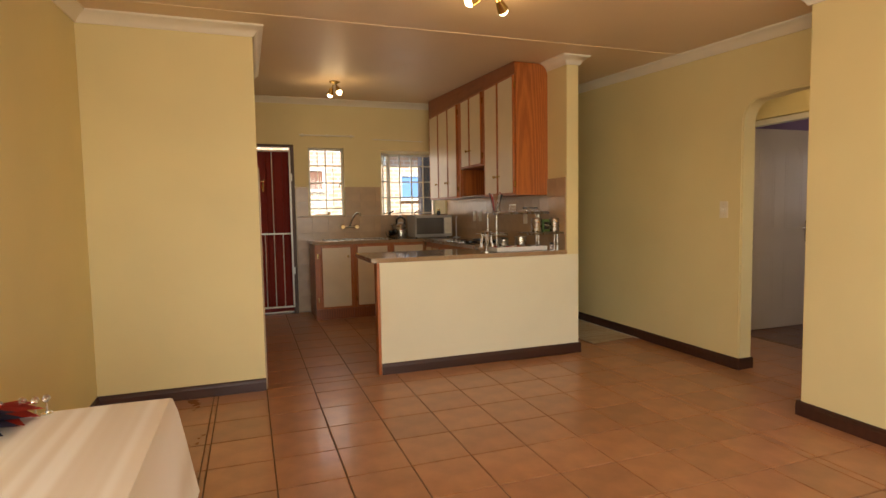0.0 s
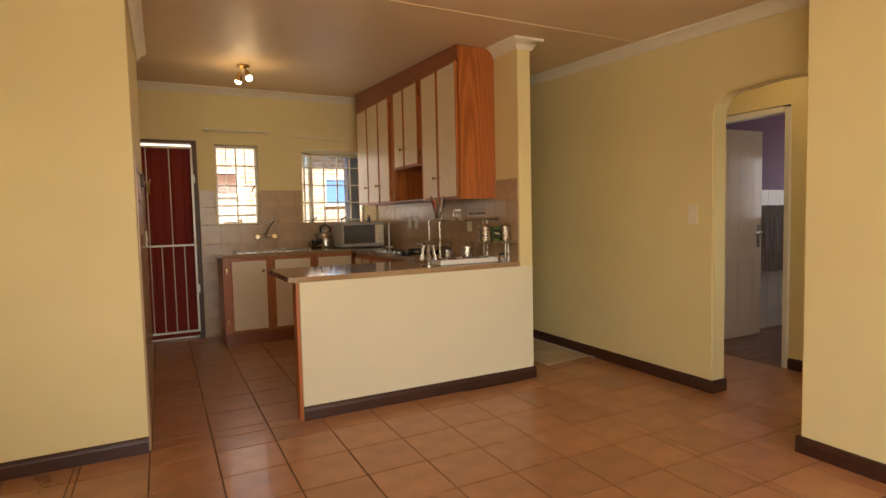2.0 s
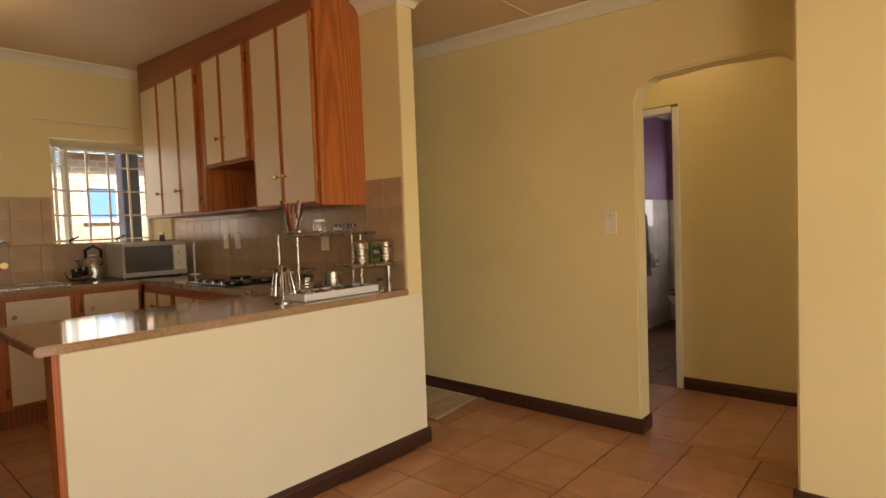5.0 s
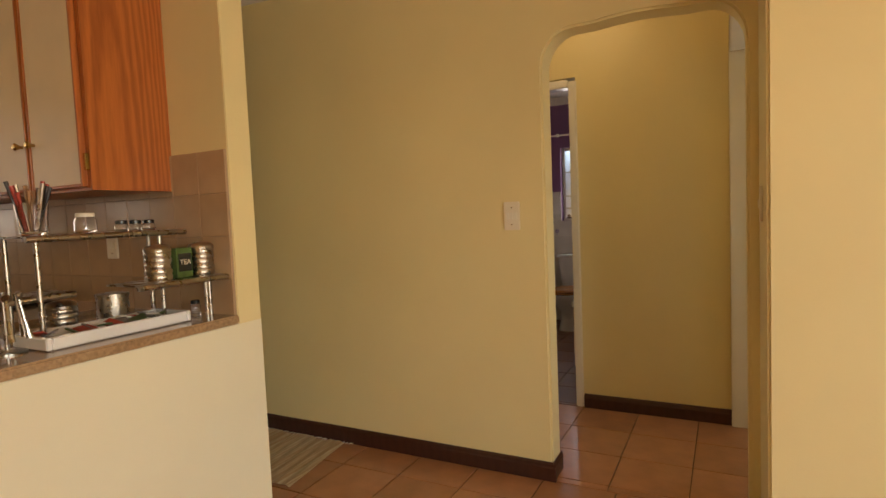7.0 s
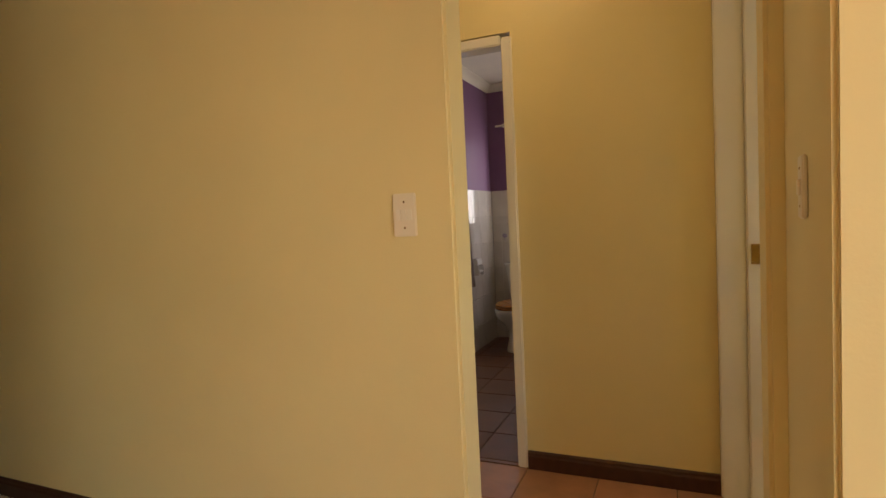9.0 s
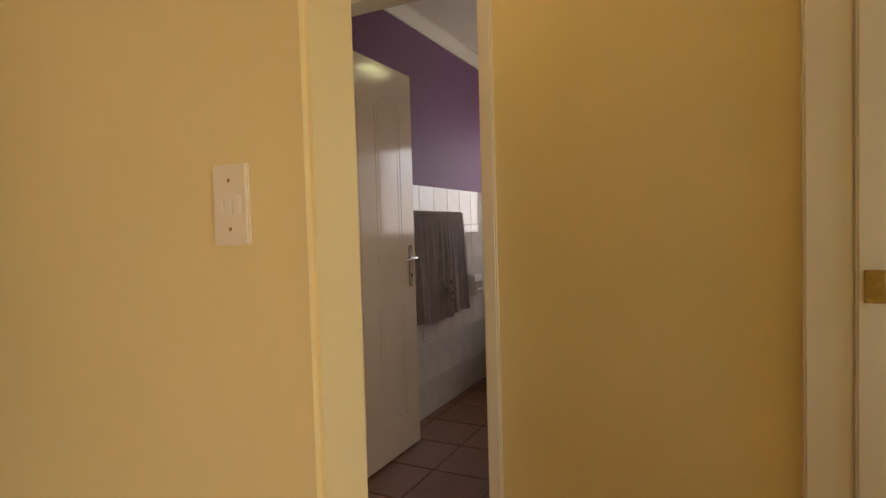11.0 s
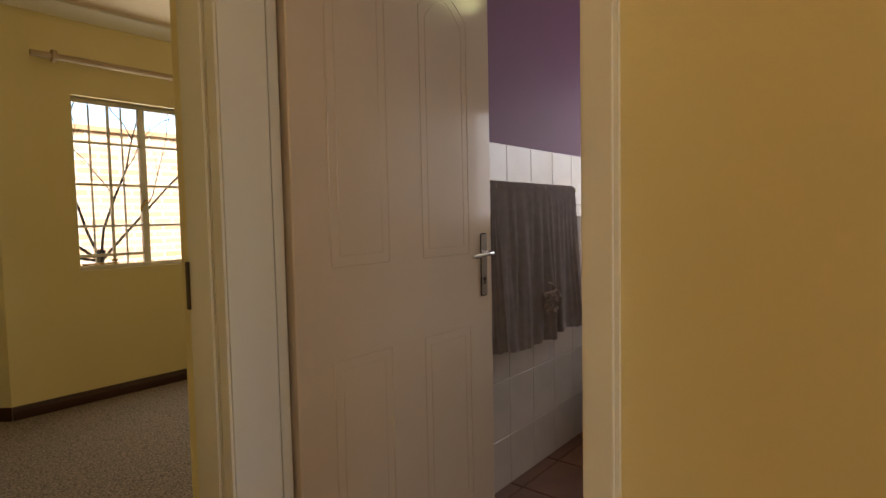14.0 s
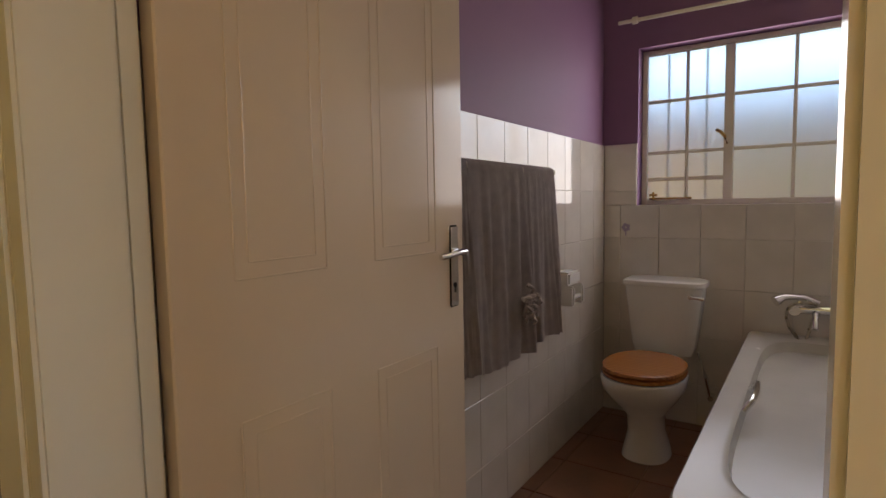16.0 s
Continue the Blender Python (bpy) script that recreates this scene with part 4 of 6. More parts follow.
# wall cabinets
CX = 2.388
units = [(4.212, 4.905, 1.402, [(4.232, 4.556), (4.570, 4.868)], (1.585,)), (4.905, 5.575, 1.728, [(4.955, 5.262), (5.276, 5.515)], (1.905,)),
         (5.575, 6.66, 1.412, [(5.650, 5.940), (5.955, 6.285), (6.30, 6.63)], (1.60,))]
for y0, y1, zb, doors, kz in units:
    tall = y0 < 4.3
    cab = thing("wall_cabinet", (2.55, (y0 + y1) / 2, zb), "oak-framed wall cabinet with cream laminate doors", "cabinet", "kitchen wall cabinets")
    top = ceil_z(y0) - 0.005
    slope = [(y0, zb), (y1 - 0.001, zb), (y1 - 0.001, ceil_z(y1) - 0.003), (y0, ceil_z(y0) - 0.003)]
    if tall:
        part("end_panel", prism([(CX, zb), (2.711, zb), (2.711, top - 0.10), (2.70, top - 0.05), (2.665, top - 0.004), (CX, top)], 'y', y0, y0 + 0.018), CABWOOD, cab)
        slope = [(y0 + 0.0185, zb)] + slope[1:3] + [(y0 + 0.0185, ceil_z(y0) - 0.003)]
    part("body", prism(slope, 'x', CX, 2.66 if tall else 2.711), CABWOOD, cab)
    part("cornice_board", prism([(y0, 2.475), (y1 - 0.001, 2.475), (y1 - 0.001, ceil_z(y1) - 0.003), (y0, ceil_z(y0) - 0.003)], 'x', CX - 0.012, CX - 0.0005), CABWOOD_H, cab)
    for n, (d0, d1) in enumerate(doors):
        kn = d1 - 0.035 if n == 0 else d0 + 0.035
        cab_door(cab, d0, d1, zb + 0.012, 2.468, CX - 0.001, 'y', (kn, kz[0]))
    for z in (zb + 0.10, 2.38):
        part("hinge", box(CX - 0.014, CX - 0.001, doors[0][0] - 0.016, doors[0][0] - 0.001, z - 0.03, z + 0.03, 0.002), BRASS, cab)
niche = thing("niche_panel", (2.55, 5.23, 1.40), "open oak niche under the short wall cabinet", "shelf")
part("back", box(2.69, 2.711, 4.907, 5.573, 1.412, 1.7275), CABWOOD, niche)
part("base", box(CX + 0.005, 2.689, 4.907, 5.573, 1.412, 1.428), CABWOOD_H, niche)
part("side", box(CX + 0.02, 2.689, 5.555, 5.573, 1.4285, 1.7275), CABWOOD, niche)
hk = thing("cup_hook", (2.43, 4.907, 1.56), "small white looped wire hook inside the niche", "hook")
for dz in (0.0, 0.055):
    part("loop", tube([(2.43 + 0.026 * math.cos(a), 4.913, 1.535 + dz + 0.026 * math.sin(a)) for a in [math.pi * k / 8 for k in range(17)]], 0.005, 8), CERAMIC, hk, smooth=True)


def socket(name, label, c, n, w=0.07, h=0.115, rocker=1, slot=False):
    """A wall plate with rockers and two screws; n is the wall's outward normal along x or y."""
    ob = thing(name, c, label, "switch")
    ax = 0 if abs(n[0]) else 1

    def bx(u, z, du, dz, d0, d1, bev=0.0):
        s = n[ax]
        e0, e1 = sorted((c[ax] + s * d0, c[ax] + s * d1))
        o = 1 - ax
        a = [0, 0]
        a[o] = (c[o] + u - du, c[o] + u + du)
        a[ax] = (e0, e1)
        return box(a[0][0], a[0][1], a[1][0], a[1][1], c[2] + z - dz, c[2] + z + dz, bev, segs=2)
    part("plate", bx(0, 0, w / 2, h / 2, 0.0005, 0.010, 0.003), PLASTIC, ob, smooth=True)
    for k in range(rocker):
        part("rocker", bx((k - (rocker - 1) / 2) * 0.019, 0, 0.0082, 0.016, 0.0101, 0.0150, 0.0015), CORNICE, ob)
    for z in (-h * 0.30, h * 0.30):
        part("screw", bx(0, z, 0.003, 0.003, 0.0101, 0.0112, 0.0005), BRASS, ob)
    return ob


socket("light_switch", "ivory three-lever light switch plate on the cream wall", (ARCHX, 3.106, 1.243), (-1, 0), 0.078, 0.132, 3)
socket("intercom_switch", "ivory plate with a switch beside the hall archway", (3.42, 2.105, 1.255), (0, 1), 0.045, 0.125, 1)
for y, z in ((5.92, 1.20), (5.74, 1.20), (4.62, 1.19)):
    socket("wall_socket", "ivory power socket on the tiled splashback", (2.700, y, z), (-1, 0), 0.075, 0.12, 2)
socket("wall_socket", "ivory switch plate on the tiled kitchen wall", (0.192, 5.1, 1.15), (1, 0), 0.075, 0.12, 1)
hook = thing("key_hook", (0.20, 4.75, 1.55), "small timber hook rail with keys on the wall", "hook")
part("board", box(0.1925, 0.210, 4.66, 4.80, 1.52, 1.60, 0.003), DARKWOOD, hook)
part("hook", tube([(0.21, 4.73, 1.55), (0.24, 4.73, 1.54), (0.245, 4.73, 1.565)], 0.004), BRASS, hook)
part("keys", tube([(0.235, 4.73, 1.54), (0.232, 4.73, 1.50), (0.235, 4.735, 1.46)], [0.004, 0.010, 0.006]), BRASS, hook)

# two-tier rack on the peninsula with its jars and tins
PT = 0.912
rack = thing("counter_rack", (2.3, 4.15, PT), "two-tier steel corner rack on the peninsula", "rack")


def bowed_shelf(x0, x1, y0, y1, z):
    bm = box(x0, x1, y0, y1, z - 0.006, z, 0.002)
    rod((x0, y0, z - 0.010), (x1, y0, z - 0.010), 0.010, bm=bm)
    return bm


part("top_shelf", bowed_shelf(2.095, 2.64, 4.07, 4.25, 1.250), STEEL, rack, smooth=True)
part("side_shelf", bowed_shelf(2.34, 2.703, 3.925, 4.10, 1.072), STEEL, rack, smooth=True)
part("low_shelf", bowed_shelf(2.00, 2.24, 4.10, 4.25, 1.066), STEEL, rack, smooth=True)
for x, y, z in ((2.13, 4.085, 1.241), (2.115, 4.235, 1.241), (2.60, 4.235, 1.241), (2.54, 4.085, 1.241), (2.692, 4.02, 1.066), (2.62, 3.95, 1.066)):
    part("leg", rod((x, y, PT), (x, y, z), 0.0075), STEEL, rack, smooth=True)


def tin(x, y, z, r, h, label="ribbed silver tin with a domed lid"):
    ob = thing("canister", (x, y, z), label, "canister", "silver canisters")
    prof = [(r * 0.96, 0.0)]
    for k in range(5):
        b = h * (k + 0.1) / 5
        prof += [(r * 0.95, b), (r, b + h * 0.05), (r, b + h * 0.13), (r * 0.95, b + h * 0.175)]
    prof += [(r * 0.95, h)]
    part("body", lathe(prof, (x, y, z + 0.001), 24), STEEL, ob, smooth=True)
    part("lid", lathe([(r, 0), (r * 1.01, 0.008), (r * 0.85, 0.018), (r * 0.4, 0.024), (0.004, 0.025)], (x, y, z + h + 0.002), 24), STEEL, ob, smooth=True)
    return ob


tin(2.655, 4.01, 1.072, 0.046, 0.100)
tin(2.475, 4.01, 1.072, 0.046, 0.100)
tin(2.25, 4.21, PT, 0.050, 0.090)
pot = thing("steel_pot", (2.42, 4.20, PT), "plain brushed steel pot with a flat lid", "pot")
part("body", lathe([(0.050, 0), (0.053, 0.004), (0.053, 0.105)], (2.42, 4.20, PT + 0.001), 28), STEEL, pot, smooth=True)
part("lid", lathe([(0.055, 0), (0.055, 0.010), (0.02, 0.014)], (2.42, 4.20, PT + 0.107), 28), STEEL, pot, smooth=True)
GREEN = material("green_tea_box_card", (0.07, 0.12, 0.022), 0.5, vary=0.2, scale=40, bump=0.0)
tea = thing("tea_box", (2.565, 4.01, 1.072), "green and black tea carton on the rack", "tea box")
part("carton", box(2.532, 2.598, 3.985, 4.04, 1.0725, 1.181, 0.002), GREEN, tea)
part("label_panel", box(2.539, 2.591, 3.9825, 3.9845, 1.096, 1.161), BLACK, tea, "black label panel")
txt = bpy.data.curves.new("tea_lettering", 'FONT')
txt.body, txt.size, txt.align_x, txt.extrude = "TEA", 0.026, 'CENTER', 0.0006
lt = new("lettering", txt)
lt.matrix_world = pose(2.565, 3.9815, 1.121, 90, 0, 0)
dg = bpy.context.evaluated_depsgraph_get()
me = bpy.data.meshes.new_from_object(lt.evaluated_get(dg))
mtx = lt.matrix_world.copy()
bpy.data.objects.remove(lt)
bm = bmesh.new()
bm.from_mesh(me)
bmesh.ops.transform(bm, matrix=mtx, verts=bm.verts)
part("lettering", bm, PLASTIC, tea, "pale lettering")

CUT = [material("cutlery_red", (0.40, 0.05, 0.03), 0.4), material("cutlery_dark", (0.03, 0.02, 0.02), 0.4), STEEL, material("cutlery_tan", (0.35, 0.2, 0.1), 0.5)]
cup = thing("utensil_tumbler", (2.165, 4.16, 1.250), "clear glass tumbler crammed with coloured cutlery", "tumbler")
part("glass", lathe([(0.032, 0), (0.036, 0.01), (0.046, 0.10), (0.044, 0.10), (0.033, 0.012), (0.01, 0.008)], (2.165, 4.16, 1.2505), 20), GLASS, cup, smooth=True)
for k in range(14):
    a = k * 2.4
    r0, r1 = 0.018, 0.045 + 0.012 * random.random()
    h = 0.13 + 0.045 * random.random()
    b0 = Vector((2.165 + r0 * math.cos(a), 4.17 + r0 * math.sin(a), 1.264))
    b1 = Vector((2.165 + r1 * math.cos(a), 4.17 + r1 * math.sin(a), 1.250 + h))
    bm = tube([b0, b0.lerp(b1, 0.6), b1], [0.003, 0.004, 0.007], 8)
    part("cutlery", bm, CUT[k % 4], cup, smooth=True)


def glass_jar(x, y, z, r, h, lid):
    ob = thing("glass_jar", (x, y, z), "small glass jar with a screw lid on the rack", "jar", "small glass jars")
    part("body", lathe([(r * 0.9, 0), (r, 0.006), (r, h * 0.75), (r * 0.8, h), (r * 0.74, h), (r * 0.94, h * 0.74), (r * 0.94, 0.008), (0.004, 0.006)], (x, y, z + 0.0008), 18), GLASS, ob, smooth=True)
    part("lid", lathe([(r * 0.84, 0), (r * 0.84, 0.012), (r * 0.7, 0.014)], (x, y, z + h + 0.001), 18), lid, ob, smooth=True)


glass_jar(2.33, 4.17, 1.250, 0.035, 0.055, PLASTIC)
for k in range(3):
    glass_jar(2.455 + k * 0.053, 4.17, 1.250, 0.024, 0.026, BLACK)
glass_jar(2.655, 4.06, PT, 0.020, 0.045, BLACK)

tray = thing("serving_tray", (2.30, 4.03, PT), "white rectangular tray with small packets on it", "tray")
bm = box(2.095, 2.545, 3.985, 4.135, PT + 0.0005, PT + 0.008, 0.002)
for q in ((2.077, 2.095, 3.967, 4.153), (2.545, 2.563, 3.967, 4.153), (2.095, 2.545, 3.967, 3.985), (2.095, 2.545, 4.135, 4.153)):
    box(q[0], q[1], q[2], q[3], PT + 0.002, PT + 0.040, 0.004, bm)
part("dish", bm, CERAMIC, tray)
PACK = [material("packet_red", (0.35, 0.05, 0.03), 0.4), material("packet_green", (0.09, 0.13, 0.05), 0.4), material("packet_white", (0.6, 0.56, 0.5), 0.4), material("packet_grey", (0.18, 0.16, 0.15), 0.4)]
for k in range(16):
    x, y = 2.12 + 0.026 * k, 4.01 + 0.09 * random.random()
    bm = box(-0.028, 0.028, -0.022, 0.022, -0.003, 0.003, 0.002)
    bmesh.ops.transform(bm, matrix=pose(x, y, PT + 0.030 + 0.008 * random.random(), random.uniform(-25, 25), random.uniform(-25, 25), random.uniform(0, 180)), verts=bm.verts)
    part("packet", bm, PACK[(k * 7) % 4], tray)

ut = thing("utensil_stand", (2.03, 4.08, PT), "steel utensil stand with hanging spoons", "utensil stand")
part("base", lathe([(0.05, 0), (0.05, 0.005), (0.012, 0.010)], (2.03, 4.08, PT + 0.0005), 20), STEEL, ut, smooth=True)
part("post", rod((2.03, 4.08, PT + 0.01), (2.03, 4.08, PT + 0.18), 0.006), STEEL, ut, smooth=True)
for k in range(6):
    a = k * math.pi / 3 + 0.3
    c, s = math.cos(a), math.sin(a)
    bm = tube([(2.03 + 0.045 * c, 4.08 + 0.045 * s, PT + 0.165), (2.03 + 0.035 * c, 4.08 + 0.035 * s, PT + 0.17), (2.03 + 0.048 * c, 4.08 + 0.048 * s, PT + 0.10), (2.03 + 0.058 * c, 4.08 + 0.058 * s, PT + 0.04)], [0.014, 0.005, 0.0045, 0.010], 8)
    part("spoon", bm, STEEL, ut, smooth=True)

# rug in the passage
rug = thing("rag_rug", (3.36, 4.85, 0), "striped woven rag rug lying in the passage", "rug")
bm = bmesh.new()
N = 46
grid = [[bm.verts.new((3.10 + 0.515 * i / 12 + (0.01 * math.sin(j * 0.9) if i in (0, 12) else 0), 4.065 + 0.006 * i + 1.45 * j / N, 0.006 + 0.004 * (j % 2) + 0.003 * noise.noise((i * 0.4, j * 0.3, 0)))) for j in range(N + 1)] for i in range(13)]
for i in range(12):
    for j in range(N):
        bm.faces.new((grid[i][j], grid[i + 1][j], grid[i + 1][j + 1], grid[i][j + 1]))
bmesh.ops.solidify(bm, geom=bm.faces[:], thickness=0.005)
part("weave", bm, RUGMAT, rug)
bm = bmesh.new()
for k in range(60):
    y = 4.10 + 1.42 * k / 59
    tube([(3.61, y, 0.008), (3.622, y + random.uniform(-0.006, 0.006), 0.006), (3.634, y + random.uniform(-0.01, 0.01), 0.004)], 0.003, 5, bm)
part("fringe", bm, CORNICE, rug)


# ceiling spotlights
def spots(name, x, y, heads, label):
    z = ceil_z(y)
    ob = thing(name, (x, y, z), label, "ceiling light")
    part("plate", lathe([(0.055, 0.002), (0.055, -0.012), (0.02, -0.026), (0.008, -0.03)], (x, y, z), 20), BRASS, ob, smooth=True)
    for n, (dx, dy, dz) in enumerate(heads):
        c = Vector((x + dx, y + dy, z - 0.075))
        d = Vector((dx, dy, dz)).normalized()
        h = part("spot_head", rod(c - d * 0.012, c + d * 0.06, 0.018, 0.034, 18, cap=False), BRASS, ob, "brass spotlight cup", smooth=True)
        part("arm", tube([(x + dx * 0.3, y + dy * 0.3, z - 0.02), (x + dx * 0.7, y + dy * 0.7, z - 0.05), c], 0.006), BRASS, ob, smooth=True)
        bm = bmesh.new()
        bmesh.ops.create_uvsphere(bm, u_segments=16, v_segments=10, radius=0.030, matrix=Matrix.Translation(c + d * 0.060))
        bl = part("bulb", bm, BULB, h, "glowing reflector bulb", smooth=True)
        bl.visible_shadow = False
        lamp("spot_bulb", 'POINT', 0.5, (1.0, 0.66, 0.30), Matrix.Translation(c + d * 0.10 + Vector((0, 0, -0.07))), r=0.05)


spots("ceiling_spotlight", 1.02, 5.69, [(0.02, -0.05, -0.09), (-0.03, 0.03, -0.12)], "brass two-bulb spotlight glowing on the kitchen ceiling")
spots("ceiling_spotlight", 1.42, 2.58, [(-0.07, 0.02, -0.03), (0.06, 0.05, -0.05)], "brass two-bulb spotlight glowing on the lounge ceiling")
hl = thing("hall_light", (4.20, 2.95, 2.52), "small round glass ceiling light in the hall", "ceiling light")
part("base", lathe([(0.07, 0.0), (0.07, -0.02), (0.05, -0.03)], (4.20, 2.95, 2.52), 20), CERAMIC, hl, smooth=True)
g = part("shade", lathe([(0.05, -0.03), (0.085, -0.06), (0.09, -0.10), (0.06, -0.135), (0.006, -0.15)], (4.20, 2.95, 2.52), 24), SHADE, hl, "glowing glass shade", smooth=True)
g.visible_shadow = False

# ---- lounge table ----
tb = thing("dining_table", (-0.5, 0.92, 0), "dark timber dining table under a cloth", "table")
part("tabletop", box(-0.86, -0.14, 0.37, 1.47, 0.715, 0.742, 0.004), DARKWOOD, tb)
for x, y in ((-0.82, 0.42), (-0.21, 0.42), (-0.82, 1.41), (-0.21, 1.41)):
    part("leg", box(x - 0.03, x + 0.03, y - 0.03, y + 0.03, 0, 0.7145, 0.004), DARKWOOD, tb)
bm = bmesh.new()
TX0, TX1, TY0, TY1 = -0.868, -0.128, 0.358, 1.482
nx, ny = 26, 38
top = [[bm.verts.new((TX0 + (TX1 - TX0) * i / nx, TY0 + (TY1 - TY0) * j / ny, 0.747 + 0.0015 * noise.noise((i * 0.3, j * 0.3, 1)))) for j in range(ny + 1)] for i in range(nx + 1)]
for i in range(nx):
    for j in range(ny):
        bm.faces.new((top[i][j], top[i + 1][j], top[i + 1][j + 1], top[i][j + 1]))
ring = [top[i][0] for i in range(nx)] + [top[nx][j] for j in range(ny)] + [top[i][ny] for i in range(nx, 0, -1)] + [top[0][j] for j in range(ny, 0, -1)]
cx, cy = (TX0 + TX1) / 2, (TY0 + TY1) / 2
prev = ring
for k, (drop, outw) in enumerate(((0.006, 0.005), (0.05, 0.014), (0.14, 0.026), (0.24, 0.038), (0.32, 0.048))):
    cur = []
    for n, v in enumerate(ring):
        d = Vector((v.co.x - cx, v.co.y - cy, 0))
        ex, ey = abs(d.x) > (TX1 - TX0) / 2 - 1e-4, abs(d.y) > (TY1 - TY0) / 2 - 1e-4
        o = Vector((math.copysign(1, d.x) if ex else 0, math.copysign(1, d.y) if ey else 0, 0))
        if ex and ey:
            o *= 1.15
        w = outw * (1 + 0.22 * math.sin(n * 0.33 + 0.5)) if k else outw
        cur.append(bm.verts.new((v.co.x + o.x * w, v.co.y + o.y * w, 0.747 - drop)))
    for n in range(len(ring)):
        m = (n + 1) % len(ring)
        bm.faces.new((prev[n], prev[m], cur[m], cur[n]))
    prev = cur
bmesh.ops.recalc_face_normals(bm, faces=bm.faces)
bmesh.ops.solidify(bm, geom=bm.faces[:], thickness=0.0015)
solid("tablecloth", bm, CLOTH, "white and beige striped tablecloth draped over the table", "tablecloth", smooth=True)


def napkin(name, x, y, z, mat, turn, label):
    """A folded cloth fan with pointed tips."""
    ob = thing(name, (x, y, z), label, "napkin", "folded napkins")
    for k in range(4):
        bm = bmesh.new()
        a = turn + (k - 1.5) * 0.28
        L, w = 0.17 - 0.012 * abs(k - 1.5), 0.035
        d, s = Vector((math.cos(a), math.sin(a), 0)), Vector((-math.sin(a), math.cos(a), 0))
        p = Vector((x, y, z + 0.004 + k * 0.006))
        pts = [p - s * w, p + d * L * 0.7 - s * w * 0.8, p + d * L, p + d * L * 0.72 + s * w * 0.8, p + s * w]
        vs = [bm.verts.new(q + Vector((0, 0, 0.012 if i in (1, 3) else 0.0))) for i, q in enumerate(pts)]
        mid = bm.verts.new(p + d * L * 0.5 + Vector((0, 0, 0.02)))
        for i in range(5):
            bm.faces.new((vs[i], vs[(i + 1) % 5], mid))
        bmesh.ops.solidify(bm, geom=bm.faces[:], thickness=0.002)
        part("fold", bm, mat, ob, smooth=True)


napkin("napkin", -0.585, 1.43, 0.748, material("red_napkin_cloth", (0.45, 0.03, 0.02), 0.85, bump=0.2, fine=500), 0.05, "bright red folded cloth napkin on the table")
napkin("napkin", -0.60, 1.33, 0.758, material("navy_napkin_cloth", (0.016, 0.016, 0.07), 0.85, bump=0.2, fine=500), 0.1, "navy blue folded cloth napkin on the table")
for x, y in ((-0.525, 1.455), (-0.478, 1.468), (-0.448, 1.462), (-0.425, 1.47)):
    gl = thing("place_card_holder", (x, y, 0.748), "clear wire spiral card holder on the table", "card holder", "card holders")
    part("stem", tube([(x, y, 0.749), (x, y, 0.775)], 0.0025), CHROME, gl)
    part("spiral", tube([(x + 0.010 * (1 - k / 26) * math.cos(k * 0.7), y, 0.788 + 0.012 * (1 - k / 26) * math.sin(k * 0.7)) for k in range(22)], 0.0015, 6), CHROME, gl)
    part("foot", lathe([(0.012, 0), (0.012, 0.004), (0.003, 0.006)], (x, y, 0.7475)), GLASS, gl, smooth=True)


# ---- bathroom ----
wc = thing("toilet", (6.95, 3.68, 0), "white ceramic close-coupled toilet with a wooden seat", "toilet")
TY = 3.70


def superring(cx, cy, z, a, b, n=28, p=2.4, back=0.0):
    out = []
    for k in range(n):
        t = 2 * math.pi * k / n
        c, s = math.cos(t), math.sin(t)
        out.append(Vector((cx + a * math.copysign(abs(c) ** (2 / p), c), cy + b * math.copysign(abs(s) ** (2 / p), s), z)))
    return out


def loft(rings):
    bm = bmesh.new()
    rr = [[bm.verts.new(v) for v in r] for r in rings]
    n = len(rr[0])
    for a, b in zip(rr, rr[1:]):
        for k in range(n):
            bm.faces.new((a[k], a[(k + 1) % n], b[(k + 1) % n], b[k]))
    bm.faces.new(rr[0])
    bm.faces.new(rr[-1])
    return bm


part("pedestal", loft([superring(6.92, TY, 0.0, 0.135, 0.105), superring(6.92, TY, 0.03, 0.13, 0.10), superring(6.91, TY, 0.12, 0.10, 0.078), superring(6.90, TY, 0.20, 0.105, 0.082),
                       superring(6.875, TY, 0.28, 0.17, 0.14), superring(6.86, TY, 0.34, 0.215, 0.172), superring(6.86, TY, 0.385, 0.225, 0.18), superring(6.86, TY, 0.395, 0.22, 0.176)]), CERAMIC, wc, smooth=True)
seat = part("seat", loft([superring(6.86, TY, 0.398, 0.215, 0.172, p=2.2), superring(6.86, TY, 0.402, 0.22, 0.177, p=2.2), superring(6.86, TY, 0.412, 0.22, 0.177, p=2.2), superring(6.86, TY, 0.416, 0.212, 0.170, p=2.2)]), SEATWOOD, wc, "varnished oak toilet seat", smooth=True)
part("lid", loft([superring(6.86, TY, 0.420, 0.212, 0.171, p=2.2), superring(6.86, TY, 0.424, 0.218, 0.177, p=2.2), superring(6.86, TY, 0.436, 0.216, 0.175, p=2.2), superring(6.86, TY, 0.442, 0.20, 0.160, p=2.2)]), SEATWOOD, wc, "varnished oak toilet lid", smooth=True)
part("cistern", loft([superring(7.27, TY, 0.40, 0.085, 0.138, p=6), superring(7.27, TY, 0.44, 0.09, 0.150, p=6), superring(7.265, TY, 0.70, 0.10, 0.182, p=6), superring(7.265, TY, 0.735, 0.10, 0.184, p=6)]), CERAMIC, wc, smooth=True)
